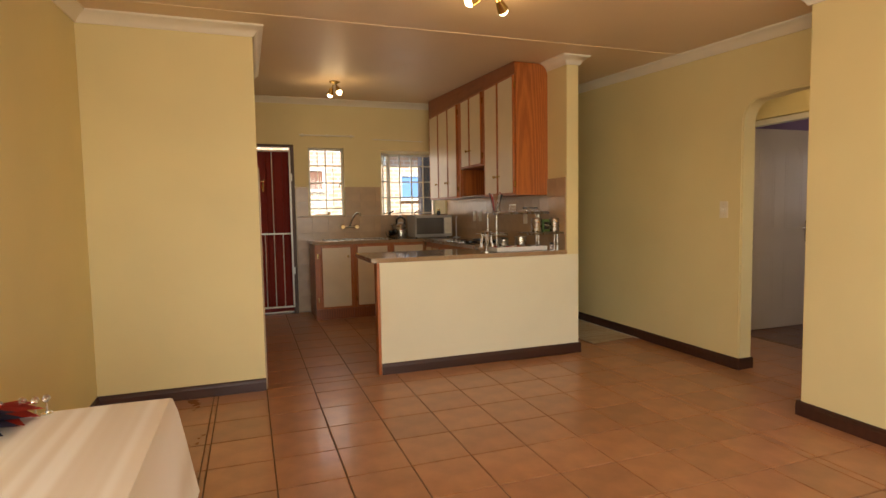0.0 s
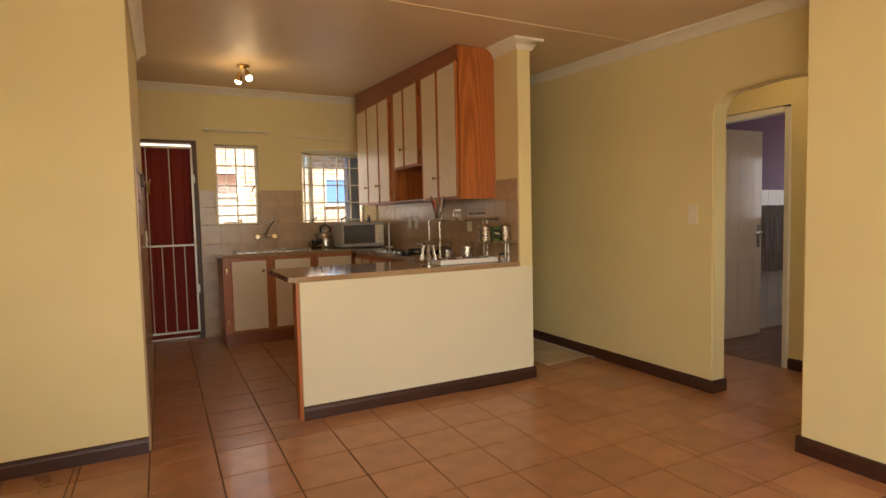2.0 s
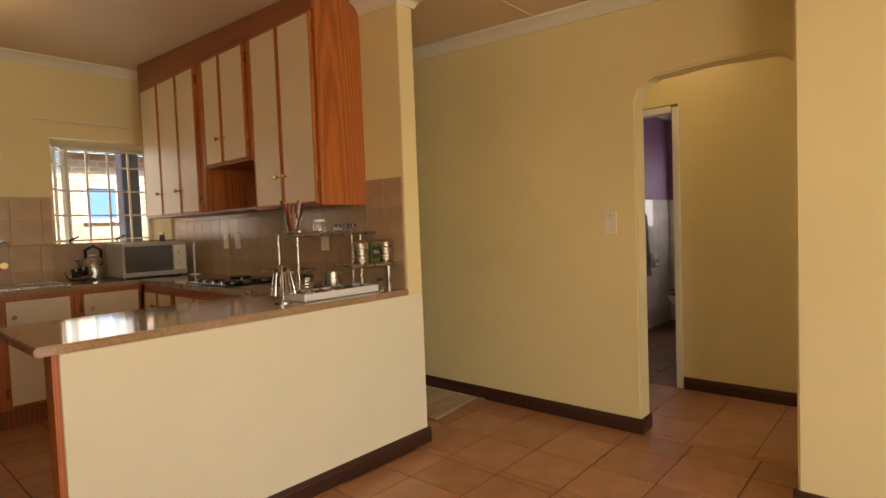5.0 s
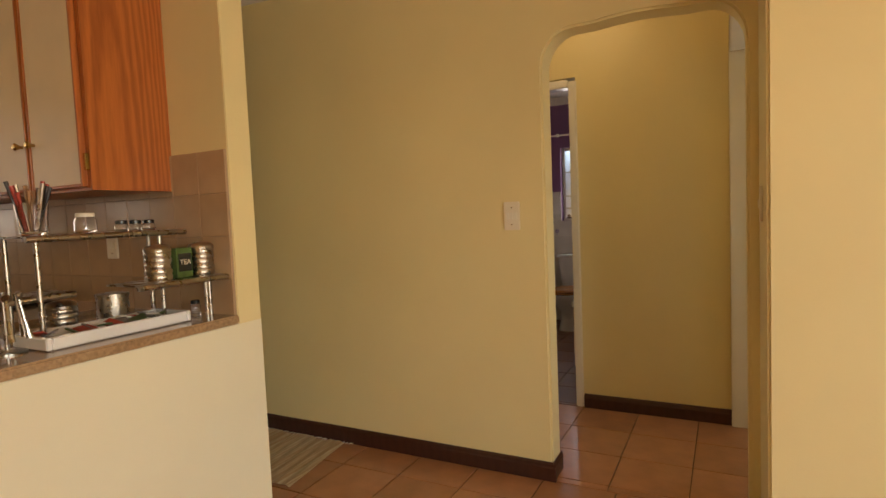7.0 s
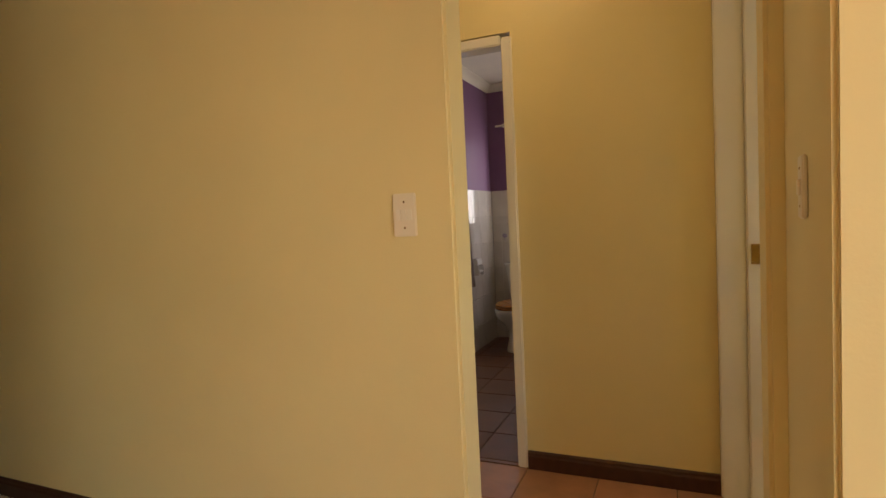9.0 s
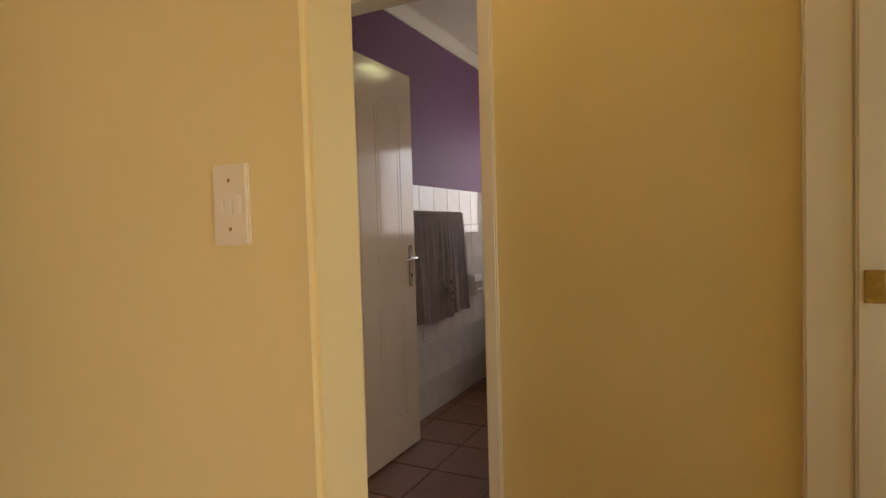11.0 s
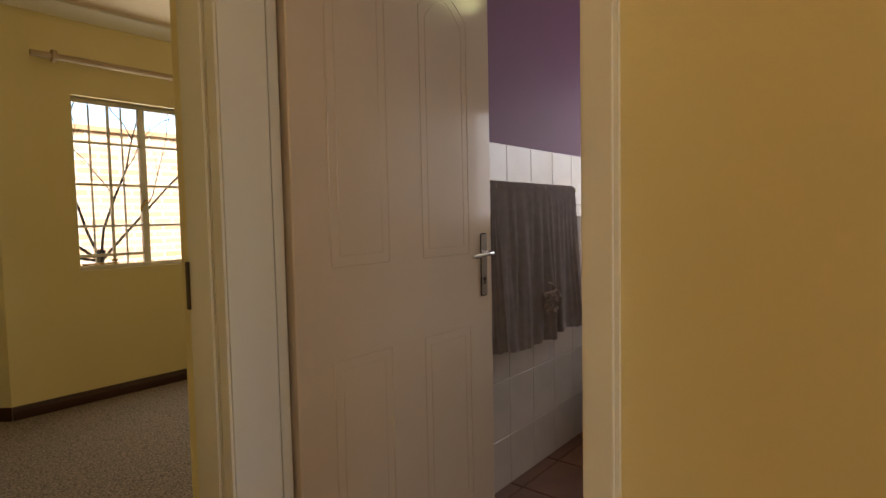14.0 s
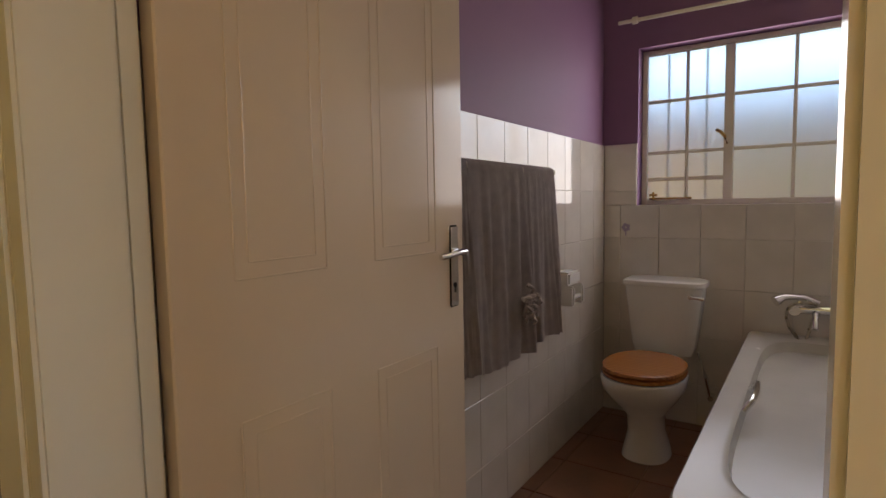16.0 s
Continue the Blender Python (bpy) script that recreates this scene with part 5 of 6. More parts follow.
part("cistern_lid", loft([superring(7.262, TY, 0.737, 0.108, 0.193, p=6), superring(7.262, TY, 0.745, 0.112, 0.197, p=6), superring(7.262, TY, 0.762, 0.110, 0.195, p=5), superring(7.262, TY, 0.770, 0.09, 0.172, p=4)]), CERAMIC, wc, smooth=True)
bm = rod((7.165, TY - 0.135, 0.70), (7.145, TY - 0.135, 0.70), 0.012)
tube([(7.145, TY - 0.135, 0.70), (7.14, TY - 0.165, 0.698), (7.142, TY - 0.195, 0.695)], [0.008, 0.007, 0.009], bm=bm)
part("flush_lever", bm, CHROME, wc, "chrome flush lever", smooth=True)
part("hinge_block", box(7.085, 7.12, TY - 0.09, TY + 0.09, 0.398, 0.43, 0.005), CHROME, wc)
part("water_pipe", tube([(7.25, TY - 0.16, 0.41), (7.22, TY - 0.20, 0.30), (7.28, TY - 0.21, 0.20), (7.36, TY - 0.21, 0.17)], 0.009), CHROME, wc, smooth=True)
part("valve", rod((7.375, TY - 0.21, 0.17), (7.31, TY - 0.21, 0.17), 0.014), CHROME, wc, smooth=True)

bath = thing("bathtub", (6.45, 2.93, 0), "white enamelled bathtub with chrome grab handle", "bathtub")
BX0, BX1, BY0, BY1, BZ = 5.545, 7.372, 2.60, 3.335, 0.525


def rim(inset, z, r, n=48, taper=0.0):
    cx, cy = (BX0 + BX1) / 2 - taper, (BY0 + BY1) / 2
    return superring(cx, cy, z, (BX1 - BX0) / 2 - inset - taper, (BY1 - BY0) / 2 - inset * 0.72, n, r)


part("shell", loft([rim(0.012, BZ - 0.055, 40), rim(0.0, BZ - 0.045, 40), rim(0.0, BZ - 0.010, 40), rim(0.008, BZ, 40), rim(0.085, BZ, 7), rim(0.105, BZ - 0.012, 6), rim(0.135, BZ - 0.15, 5),
                    rim(0.175, BZ - 0.32, 4.5), rim(0.23, BZ - 0.385, 4), rim(0.32, BZ - 0.40, 3.5)]), SHADED_ENAMEL, bath, smooth=True)
part("apron", box(BX0 + 0.02, BX1 - 0.002, BY1 - 0.045, BY1 - 0.02, 0.0, BZ - 0.056), BATHTILE, bath, "white tiled bath panel")
part("end_panel", box(BX0 + 0.02, BX0 + 0.045, BY0 + 0.01, BY1 - 0.046, 0.0, BZ - 0.056), BATHTILE, bath)
part("grab_handle", tube([(6.22, BY1 - 0.085, BZ -0.012), (6.24, BY1 - 0.105, BZ +0.018), (6.34, BY1 - 0.110, BZ +0.022), (6.44, BY1 - 0.105, BZ +0.018), (6.46, BY1 - 0.085, BZ -0.012)], 0.010), CHROME, bath, "chrome grab handle", smooth=True)
part("overflow", rod((7.20, 2.95, BZ - 0.16), (7.185, 2.95, BZ - 0.16), 0.028), CHROME, bath, smooth=True)
mx = thing("bath_mixer", (7.34, 3.08, 0.66), "chrome bath mixer with a coiled hand shower", "tap")
bm = rod((7.33, 2.98, 0.655), (7.33, 3.16, 0.655), 0.020)
for y in (2.99, 3.15):
    rod((7.384, y, 0.655), (7.33, y, 0.655), 0.016, bm=bm)
    rod((7.33, y, 0.655), (7.28, y, 0.655), 0.024, bm=bm)
part("body", bm, CHROME, mx, smooth=True)
part("spout", tube([(7.33, 3.07, 0.65), (7.29, 3.07, 0.63), (7.26, 3.07, 0.58)], 0.014), CHROME, mx, smooth=True)
part("hose", tube([(7.33, 3.07, 0.64)] + [(7.31 - 0.04 * math.sin(k * 0.35), 3.07 + 0.11 * math.sin(k * 0.35), 0.55 - 0.10 * math.cos(k * 0.35 + 0.6) + 0.006 * k) for k in range(1, 10)] + [(7.32, 3.12, 0.69)], 0.008), STEEL, mx, smooth=True)
part("hand_shower", tube([(7.33, 3.06, 0.69), (7.30, 3.12, 0.715), (7.27, 3.19, 0.715), (7.25, 3.225, 0.695)], [0.012, 0.012, 0.016, 0.026]), CHROME, mx, smooth=True)

rail = thing("towel_rail", (6.1, 3.99, 1.29), "pale towel rail on the tiled bathroom wall", "towel rail")
part("rod", rod((5.60, 3.985, 1.283), (6.505, 3.985, 1.283), 0.010), CORNICE, rail, smooth=True)
for x in (5.605, 6.50):
    part("bracket", tube([(x, 4.049, 1.283), (x, 4.01, 1.283), (x, 3.985, 1.283)], [0.02, 0.012, 0.013]), CORNICE, rail, smooth=True)


def towel(x0, x1, zf, zb, seed, label):
    """A towel folded over the rail, with soft vertical folds."""
    bm = bmesh.new()
    n, rows = 44, []
    path = [(4.008 + 0.001, zb)] + [(4.006, zb + (1.283 - zb) * k / 8) for k in range(1, 8)]
    path += [(3.985 + 0.019 * math.cos(a), 1.283 + 0.019 * math.sin(a)) for a in [math.pi * k / 6 for k in range(7)]]
    path += [(3.964 - 0.002, 1.283 - (1.283 - zf) * k / 16) for k in range(1, 17)]
    for m, (y, z) in enumerate(path):
        row = []
        for i in range(n + 1):
            s = i / n
            f = max(0, (1.27 - z)) * (1 if y < 3.98 else 0.12)
            wob = 0.10 * f * noise.noise((s * 5.5 + seed, z * 0.7, seed)) + 0.016 * f * noise.noise((s * 13 + seed, z * 1.3, 2.0))
            x = x0 + (x1 - x0) * (s + 0.025 * f * noise.noise((s * 3, z * 3, seed)))
            dz = 0.02 * noise.noise((s * 3 + seed, 0.5, seed)) if m == len(path) - 1 else 0
            row.append(bm.verts.new((x, min(y, 4.02) - abs(wob) - 0.02 * f if y < 3.98 else y, z + dz)))
        rows.append(row)
    for a, b in zip(rows, rows[1:]):
        for i in range(n):
            bm.faces.new((a[i], a[i + 1], b[i + 1], b[i]))
    bmesh.ops.solidify(bm, geom=bm.faces[:], thickness=0.004)
    ob = thing("towel", ((x0 + x1) / 2, 3.97, zf), label, "towel", "grey towels")
    part("cloth", bm, TOWEL, ob, smooth=True)
    return ob


towel(5.70, 5.79, 0.64, 0.90, 9.0, "narrow grey towel edge hanging on the rail")
t1 = towel(5.795, 6.18, 0.615, 0.86, 2.0, "grey terry towel with a ruffled flower hung on the rail")
t2 = towel(6.185, 6.462, 0.635, 0.88, 5.0, "grey terry towel hung on the rail")
bm = bmesh.new()
for k in range(9):
    a = k * 0.7
    c = Vector((6.125 + 0.006 * k * math.cos(a * 1.9), 3.915 - 0.006 * (k % 3), 0.80 + 0.007 * k * math.sin(a * 1.9)))
    tube([c + Vector((0.024 * math.cos(q + a), -0.008 * math.sin(q * 3), 0.028 * math.sin(q + a))) for q in [j * 0.5 for j in range(9)]], [0.004, 0.008, 0.006, 0.009, 0.006, 0.009, 0.006, 0.008, 0.004], 6, bm)
part("flower", bm, TOWEL, t1, "ruffled fabric flower", smooth=True)
tr = thing("toilet_roll_holder", (6.72, 4.0, 0.72), "white ceramic toilet roll holder on the tiles", "roll holder")
part("body", box(6.66, 6.80, 3.975, 4.050, 0.79, 0.85, 0.010, segs=2), CERAMIC, tr, smooth=True)
part("arm", box(6.66, 6.685, 3.955, 4.050, 0.70, 0.789, 0.008, segs=2), CERAMIC, tr, smooth=True)
part("arm", box(6.775, 6.80, 3.955, 4.050, 0.70, 0.789, 0.008, segs=2), CERAMIC, tr, smooth=True)
part("roller", rod((6.686, 3.975, 0.735), (6.774, 3.975, 0.735), 0.012), CERAMIC, tr, smooth=True)
st = thing("flower_sticker", (7.371, 3.93, 1.02), "small lilac flower sticker on the tiles", "sticker")
LILAC = material("lilac_transfer", (0.35, 0.28, 0.42), 0.4)
for k in range(5):
    a = k * 2 * math.pi / 5
    part("petal", rod((7.3715, 3.93 + 0.014 * math.cos(a), 1.02 + 0.014 * math.sin(a)), (7.3695, 3.93 + 0.014 * math.cos(a), 1.02 + 0.014 * math.sin(a)), 0.010, n=10), LILAC, st)
part("stem", box(7.3695, 7.3715, 3.927, 3.933, 0.975, 1.008), LILAC, st)

bl = thing("bathroom_light", (6.70, 2.96, 2.50), "ribbed glass ceiling light in the bathroom", "ceiling light")
part("base", box(6.54, 6.86, 2.90, 3.02, 2.475, 2.4995, 0.004), CERAMIC, bl)
part("diffuser", box(6.55, 6.85, 2.91, 3.01, 2.42, 2.4745, 0.012, segs=2), glowing("faint_light_diffuser", (0.80, 0.80, 0.42), 1.6), bl, "greenish ribbed diffuser")
for k in range(12):
    part("rib", rod((6.565 + 0.0245 * k, 2.908, 2.42), (6.565 + 0.0245 * k, 3.012, 2.42), 0.004, n=8), CERAMIC, bl)

# ---- doormat ----
dm = thing("door_mat", (4.3, 1.9, 0), "patterned woven mat in the side doorway", "mat")
part("weave", box(4.18, 4.60, 1.60, 2.10, 0.0005, 0.012, 0.003), RUGMAT, dm)

# ---- outside ----
GRASS = material("dry_lawn_ground", (0.22, 0.17, 0.09), 0.95, vary=0.35, scale=3, bump=0.6, fine=40)
structure("ground", box(-400, 400, -400, 400, -0.5, -0.21), GRASS, "dry lawn and paving around the house", "ground")
nb = thing("neighbour_house", (2.0, 12.0, -0.2), "orange face-brick neighbouring house with a dark roof edge", "house")
part("wall", box(-6.0, 5.6, 11.2, 11.5, -0.2, 2.55), BRICK, nb)
ROOF = material("dark_roof_sheet", (0.045, 0.05, 0.055), 0.5, vary=0.15, scale=8)
bm = prism([(11.0, 2.60), (11.0, 2.70), (14.5, 4.2), (14.5, 4.0)], 'x', 2.5, 6.0)
part("roof", bm, ROOF, nb, "dark corrugated roof sheet")
part("fascia", box(2.5, 6.0, 10.96, 10.998, 2.53, 2.72), ROOF, nb)
for k in range(17):
    part("roof_rib", prism([(11.0, 2.70), (11.0, 2.74), (13.0, 3.597), (13.0, 3.557)], 'x', 2.52 + 0.2 * k, 2.58 + 0.2 * k), ROOF, nb)
part("gable_wall", box(-6.0, 2.49, 11.201, 11.5, 2.551, 3.6), BRICK, nb)
for x0, x1, z0, z1, mt in ((3.22, 3.62, 1.55, 2.02, material("blue_curtain_cloth", (0.12, 0.25, 0.48), 0.8)), (0.90, 1.56, 1.75, 2.12, material("shaded_window_wood", (0.16, 0.07, 0.04), 0.7))):
    w = part("window", box(x0, x1, 11.17, 11.199, z0, z1, 0.004), mt, nb, "curtained window")
    bm = bmesh.new()
    for q in ((x0 - 0.05, x0, z0 - 0.05, z1 + 0.05), (x1, x1 + 0.05, z0 - 0.05, z1 + 0.05), (x0, x1, z0 - 0.05, z0), (x0, x1, z1, z1 + 0.05)):
        box(q[0], q[1], 11.15, 11.198, q[2], q[3], bm=bm)
    part("frame", bm, WHITE, w)
post = thing("veranda_post", (2.92, 8.6, -0.2), "dark blue painted veranda post", "post")
part("shaft", box(2.83, 3.01, 8.5, 8.7, -0.2, 2.7, 0.01), material("blue_post_paint", (0.06, 0.08, 0.13), 0.5), post)
gw = thing("garden_wall", (8, 10.5, -0.2), "pale face-brick garden wall outside the bedroom", "garden wall")
part("brickwork", box(4.2, 16.0, 10.0, 10.25, -0.2, 2.25), BRICK, gw)
part("coping", box(4.2, 16.0, 9.97, 10.28, 2.25, 2.32, 0.01), SPLASH, gw)
ew = thing("boundary_wall", (9.4, 3.0, -0.2), "face-brick boundary wall outside the bathroom", "garden wall")
part("brickwork", box(9.3, 9.5, -4.0, 9.9, -0.2, 1.9), BRICK, ew)
part("coping", box(9.27, 9.53, -4.0, 9.9, 1.9, 1.97, 0.01), SPLASH, ew)
LEAF = material("hedge_leaf_green", (0.09, 0.13, 0.035), 0.6, vary=0.4, scale=20, bump=0.2)
hd = thing("shrub", (8.7, 3.0, -0.2), "loose green garden shrub against the boundary wall", "shrub")
rl = random.Random(7)
bm = bmesh.new()
for k in range(900):
    u, w, z = rl.gauss(0, 0.28), rl.gauss(0, 0.75), rl.uniform(0.2, 1.75)
    c = Vector((8.75 + u * 0.6, 2.9 + w, z))
    q = Euler((rl.uniform(0, 6), rl.uniform(0, 6), rl.uniform(0, 6))).to_matrix()
    bm.faces.new([bm.verts.new(c + q @ Vector(p)) for p in ((-0.05, 0, 0), (0, -0.022, 0.006), (0.06, 0, 0), (0, 0.022, 0.006))])
part("crown", bm, LEAF, hd)
bm = bmesh.new()
for k in range(7):
    tube([(8.75, 2.3 + 0.2 * k, -0.2), (8.74 + 0.03 * k, 2.25 + 0.2 * k, 0.5), (8.8, 2.2 + 0.24 * k, 1.2)], [0.02, 0.015, 0.006], 6, bm)
part("stems", bm, BARK, hd)
# bare shrub outside the bedroom window
tree = thing("bare_tree", (5.75, 8.1, -0.2), "bare pruned tree with thin crooked branches", "tree")
rnd = random.Random(4)


def limb(bm, p, d, length, r, depth):
    pts, rad = [p], [r]
    q = p.copy()
    for k in range(5):
        d = (d + Vector((rnd.uniform(-0.4, 0.4), rnd.uniform(-0.2, 0.2), rnd.uniform(-0.10, 0.18)))).normalized()
        q = q + d * length / 5
        pts.append(q.copy())
        rad.append(r * (1 - 0.12 * (k + 1)))
        if depth and k > 0:
            s = (d + Vector((rnd.uniform(-0.9, 0.9), rnd.uniform(-0.5, 0.5), rnd.uniform(-0.1, 0.6)))).normalized()
            limb(bm, q, s, length * rnd.uniform(0.45, 0.7), r * 0.45, depth - 1)
    tube(pts, rad, 6, bm)


bm = tube([(5.75, 8.1, -0.2), (5.72, 8.08, 0.5), (5.8, 8.05, 0.95)], [0.06, 0.045, 0.03], 10)
part("trunk", bm, BARK, tree, smooth=True)
for dx, dz in ((-0.9, 0.25), (-0.8, 0.55), (-0.3, 1.0), (0.3, 0.9), (0.8, 0.6)):
    bm = bmesh.new()
    limb(bm, Vector((5.79, 8.055, 0.85)), Vector((dx, 0.1, dz)).normalized(), 1.4, 0.013, 2)
    part("branch", bm, BARK, tree, smooth=True)

# ---- tiles of walls and floors ----


def tile_mesh(name, w, h, d, bev, mat):
    """One tile lying in x and y, bevelled on its upper edge; its origin at the centre of its underside."""
    bm = bmesh.new()
    lo = [bm.verts.new((x * w / 2, y * h / 2, 0)) for x, y in ((-1, -1), (1, -1), (1, 1), (-1, 1))]
    mi = [bm.verts.new((x * w / 2, y * h / 2, d - bev)) for x, y in ((-1, -1), (1, -1), (1, 1), (-1, 1))]
    up = [bm.verts.new((x * (w / 2 - bev), y * (h / 2 - bev), d)) for x, y in ((-1, -1), (1, -1), (1, 1), (-1, 1))]
    for a, b in ((lo, mi), (mi, up)):
        for k in range(4):
            bm.faces.new((a[k], a[(k + 1) % 4], b[(k + 1) % 4], b[k]))
    bm.faces.new(up)
    bmesh.ops.recalc_face_normals(bm, faces=bm.faces)
    me = bpy.data.meshes.new(name)
    bm.to_mesh(me)
    bm.free()
    me.materials.append(mat)
    return me


def tile_field(parent, u0, u1, v0, v1, pu, pv, place, mat, gap=0.003, d=0.006, u_start=None, v_start=None, name="tile"):
    """Tiles over a rectangle u0..u1, v0..v1, cut at its edges; place(u, v) gives a tile's pose."""
    cache = {}
    ua = u0 if u_start is None else u_start - pu * math.ceil((u_start - u0) / pu)
    va = v0 if v_start is None else v_start - pv * math.ceil((v_start - v0) / pv)
    inv = Matrix.Translation(-BASE[parent])
    n = 0
    u = ua
    while u < u1 - 0.004:
        a0, a1 = max(u, u0), min(u + pu, u1)
        v = va
        while v < v1 - 0.004:
            b0, b1 = max(v, v0), min(v + pv, v1)
            w, h = a1 - a0 - gap, b1 - b0 - gap
            if w > 0.01 and h > 0.01:
                key = (round(w, 3), round(h, 3))
                if key not in cache:
                    cache[key] = tile_mesh(name, w, h, d, 0.0016, mat)
                ob = new(name, cache[key])
                ob.parent = parent
                tilt = Matrix.Rotation(random.uniform(-0.0012, 0.0012), 4, 'X') @ Matrix.Rotation(random.uniform(-0.0012, 0.0012), 4, 'Y')
                ob.matrix_basis = inv @ place((a0 + a1) / 2, (b0 + b1) / 2) @ tilt
                n += 1
            v += pv
        u += pu
    return n


def on_floor(u, v):
    return Matrix.Translation((u, v, -0.006))


def facing(axis, value):
    """Poses on a wall: tiles face along +/- axis from the plane at value."""
    if axis == '-x':
        return lambda u, v: Matrix.Translation((value, u, v)) @ Matrix(((0, 0, -1, 0), (-1, 0, 0, 0), (0, 1, 0, 0), (0, 0, 0, 1)))
    if axis == '+x':
        return lambda u, v: Matrix.Translation((value, u, v)) @ Matrix(((0, 0, 1, 0), (1, 0, 0, 0), (0, 1, 0, 0), (0, 0, 0, 1)))
    if axis == '-y':
        return lambda u, v: Matrix.Translation((u, value, v)) @ Matrix(((1, 0, 0, 0), (0, 0, -1, 0), (0, 1, 0, 0), (0, 0, 0, 1)))
    return lambda u, v: Matrix.Translation((u, value, v)) @ Matrix(((-1, 0, 0, 0), (0, 0, 1, 0), (0, 1, 0, 0), (0, 0, 0, 1)))


PU, PV = 0.323, 0.332
tile_field(floor, -0.17, 2.71, 1.005, 3.865, PU, PV, on_floor, TILE, 0.008, u_start=0.183, v_start=2.329)
tile_field(floor, 0.19, 2.19, 3.865, 6.92, PU, PV, on_floor, TILE, 0.008, u_start=0.183, v_start=2.329)
tile_field(floor, 2.71, 3.645, 1.005, 4.9, PU, PV, on_floor, TILE, 0.008, u_start=0.183, v_start=2.329)
tile_field(floor, 3.645, 4.67, 2.10, 3.96, PU, PV, on_floor, TILE, 0.005, u_start=0.14, v_start=2.37)
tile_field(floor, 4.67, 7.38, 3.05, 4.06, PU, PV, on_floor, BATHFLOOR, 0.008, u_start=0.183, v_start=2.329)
# the rest of the floor, farther from the walker, joined
rest = bmesh.new()
for x0, x1, y0, y1 in ((-0.88, 3.21, -2.4, 1.005), (-0.88, -0.17, 1.005, 3.865), (-0.88, 0.18, 5.6, 6.92), (2.83, 3.65, 4.9, 6.92), (3.9, 4.8, 0.62, 2.10)):
    y = 2.329 - PV * math.ceil((2.329 - y0) / PV)
    while y < y1 - 0.01:
        x = 0.183 - PU * math.ceil((0.183 - x0) / PU)
        while x < x1 - 0.01:
            a0, a1, b0, b1 = max(x, x0), min(x + PU, x1), max(y, y0), min(y + PV, y1)
            if a1 - a0 > 0.02 and b1 - b0 > 0.02:
                box(a0 + 0.004, a1 - 0.004, b0 + 0.004, b1 - 0.004, -0.0055, 0.0, bm=rest)
            x += PU
        y += PV
bmesh.ops.translate(rest, vec=-BASE[floor], verts=rest.verts)
ro = finish("floor_tiling", rest, TILE)
ro.parent = floor
tagged(ro, "terracotta floor tiles", kind="stuff")


def backing(name, bm, mat, label):
    return structure(name, bm, mat, label, "wall tiles")


sb = backing("splashback_side", box(2.7065, 2.7118, 3.90, BACK - 0.001, 0.86, 1.545), SPLASH_GROUT, "glossy beige splashback tiles behind the worktop")
tile_field(sb, 3.90, BACK - 0.012, 0.885, 1.545, 0.152, 0.165, facing('-x', 2.7065), SPLASH, 0.0018, 0.006)
sb = backing("splashback_back", box(0.675, 2.7055, BACK - 0.0055, BACK - 0.0005, 0.0, 1.228), SPLASH_GROUT, "glossy beige splashback tiles under the kitchen windows")
tile_field(sb, 0.675, 1.76, 0.02, 1.226, 0.2, 0.2, facing('-y', BACK - 0.0055), SPLASH, 0.0018, 0.006)
sb2 = backing("splashback_upper", box(0.675, 0.833, BACK - 0.0055, BACK - 0.0005, 1.2285, 1.60), SPLASH_GROUT, "glossy beige wall tiles beside the window")
tile_field(sb2, 0.675, 0.833, 1.23, 1.60, 0.2, 0.185, facing('-y', BACK - 0.0055), SPLASH, 0.0018, 0.006)
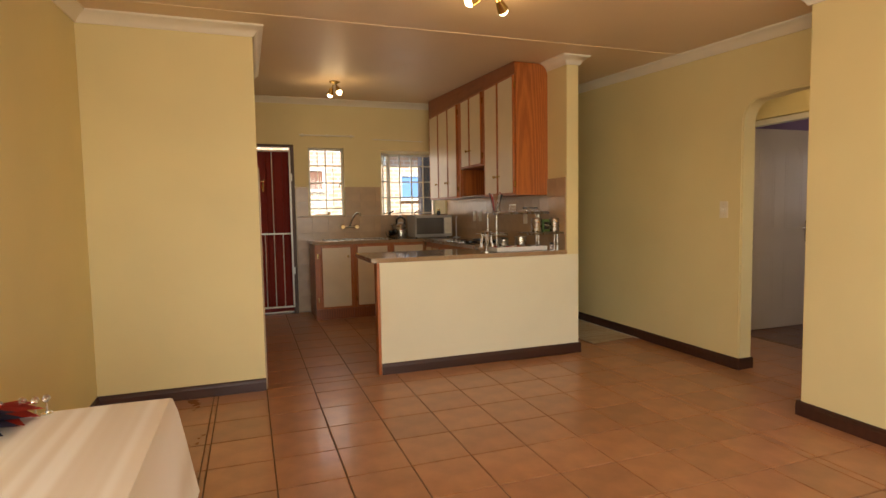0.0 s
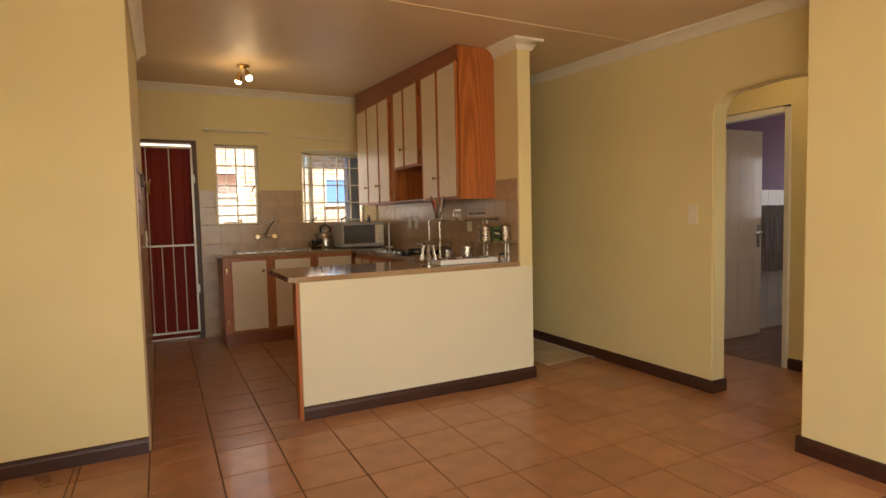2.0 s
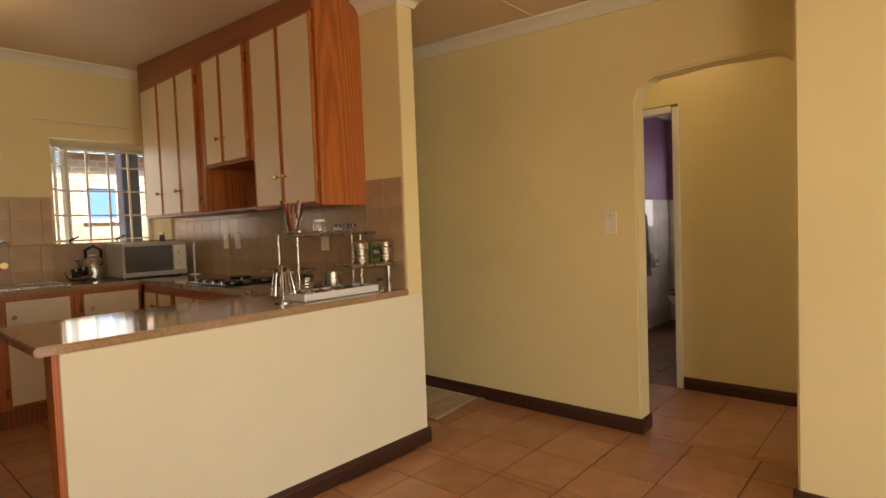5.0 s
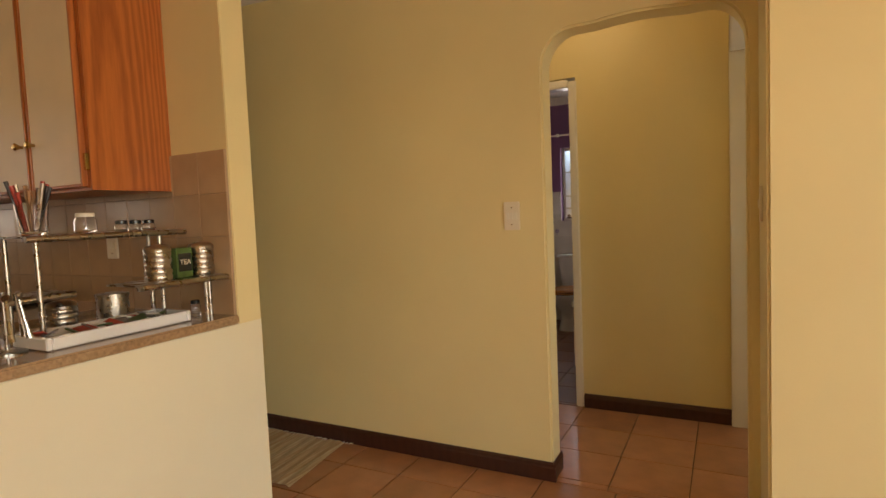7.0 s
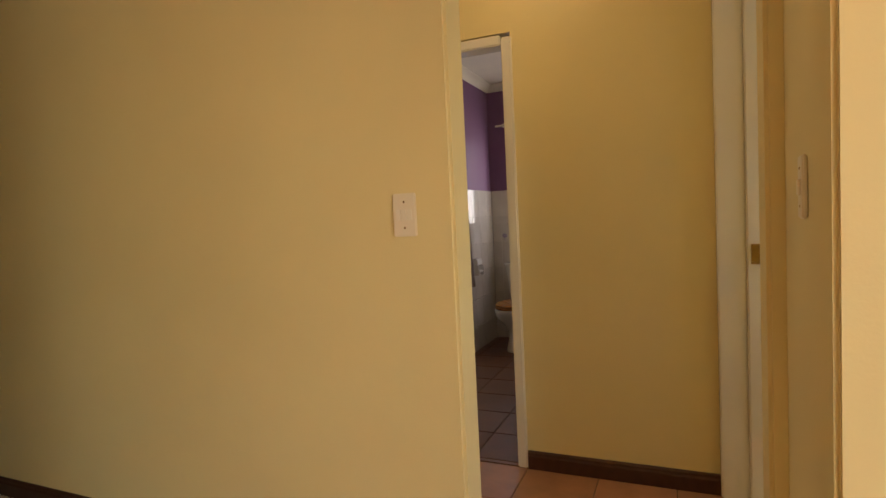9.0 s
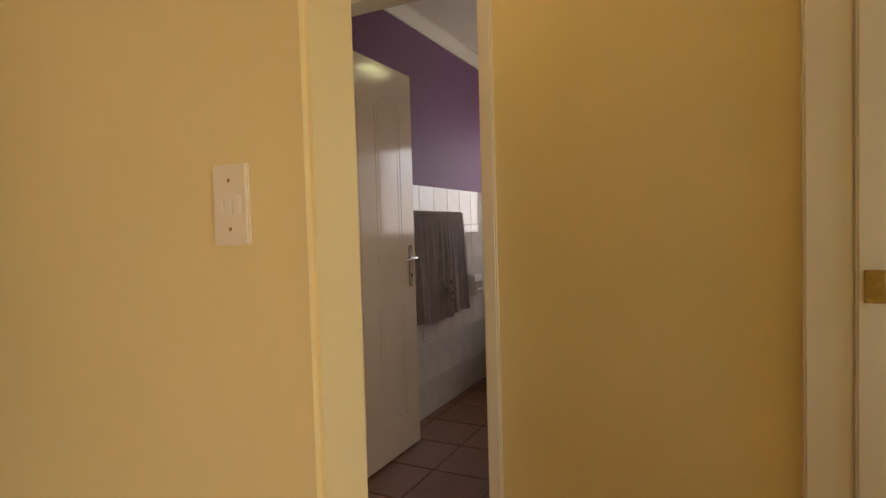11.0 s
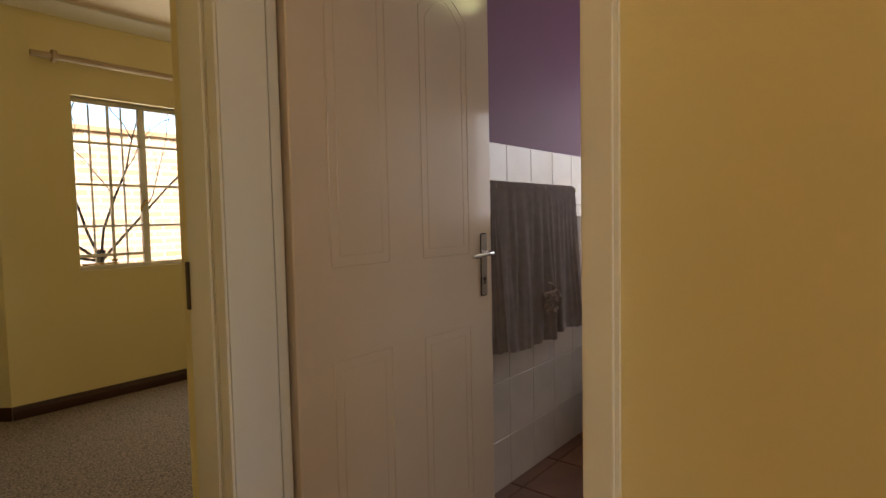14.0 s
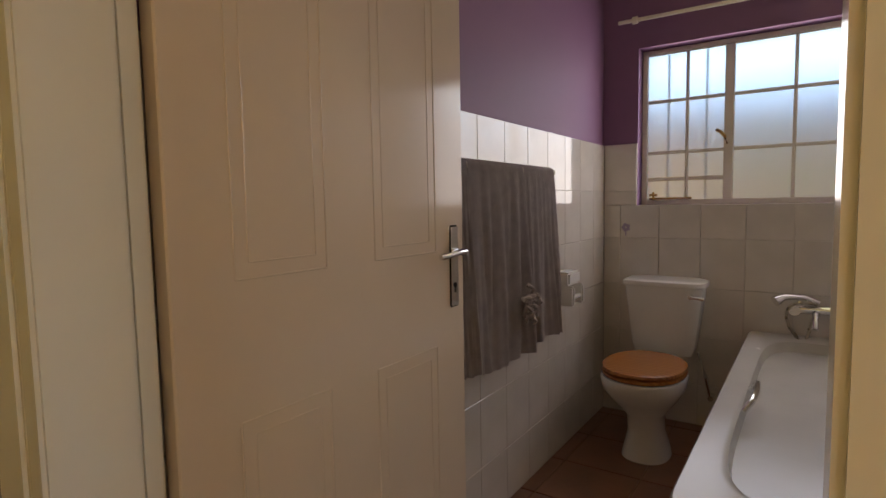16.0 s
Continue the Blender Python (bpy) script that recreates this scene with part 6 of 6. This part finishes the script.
sb3 = backing("splashback_middle", box(1.296, 1.768, BACK - 0.0055, BACK - 0.0005, 1.2285, 1.60), SPLASH_GROUT, "glossy beige wall tiles between the windows")
tile_field(sb3, 1.296, 1.768, 1.23, 1.60, 0.2, 0.185, facing('-y', BACK - 0.0055), SPLASH, 0.0018, 0.006)
sb4 = backing("splashback_nib", box(0.1805, 0.1855, 3.88, 5.59, 0.0, 1.60), SPLASH_GROUT, "glossy beige tiles on the kitchen side wall")
tile_field(sb4, 3.88, 5.59, 0.0, 1.60, 0.2, 0.2, facing('+x', 0.1855), SPLASH, 0.0018, 0.006)

bt = backing("bath_tiles_north", box(4.80, 7.385, 4.056, 4.0675, 0.0, 1.465), BATHGROUT, "glossy off-white bathroom wall tiles")
tile_field(bt, 4.80, 7.38, 0.0, 1.465, 0.2, 0.25, facing('-y', 4.056), BATHTILE, 0.0014, 0.006, v_start=1.465)
bt = backing("bath_tiles_east", box(7.379, 7.3845, 2.56, 4.0495, 0.0, 1.138), BATHGROUT, "glossy off-white bathroom wall tiles")
tile_field(bt, 2.56, 4.049, 0.0, 1.138, 0.2, 0.25, facing('-x', 7.379), BATHTILE, 0.0014, 0.006, v_start=1.465)
bt = backing("bath_tiles_window_side", box(7.379, 7.3845, 3.876, 4.0495, 1.1385, 1.465), BATHGROUT, "glossy off-white tiles beside the bathroom window")
tile_field(bt, 3.876, 4.049, 1.139, 1.465, 0.2, 0.25, facing('-x', 7.379), BATHTILE, 0.0014, 0.006, v_start=1.465)
bt = backing("bath_tiles_nib", box(4.80, 5.50, 3.0455, 3.0505, 0.0, 2.45), BATHGROUT, "glossy off-white tiles on the short wall")
tile_field(bt, 4.80, 5.50, 0.0, 2.45, 0.2, 0.25, facing('+y', 3.0505), BATHTILE, 0.0014, 0.006)
bt = backing("bath_tiles_south", box(4.81, 7.378, 2.5505, 2.5555, 0.0, 2.1), BATHGROUT, "glossy off-white tiles behind the bath")
tile_field(bt, 5.50, 7.378, 0.5, 2.1, 0.2, 0.25, facing('+y', 2.5555), BATHTILE, 0.0014, 0.006)
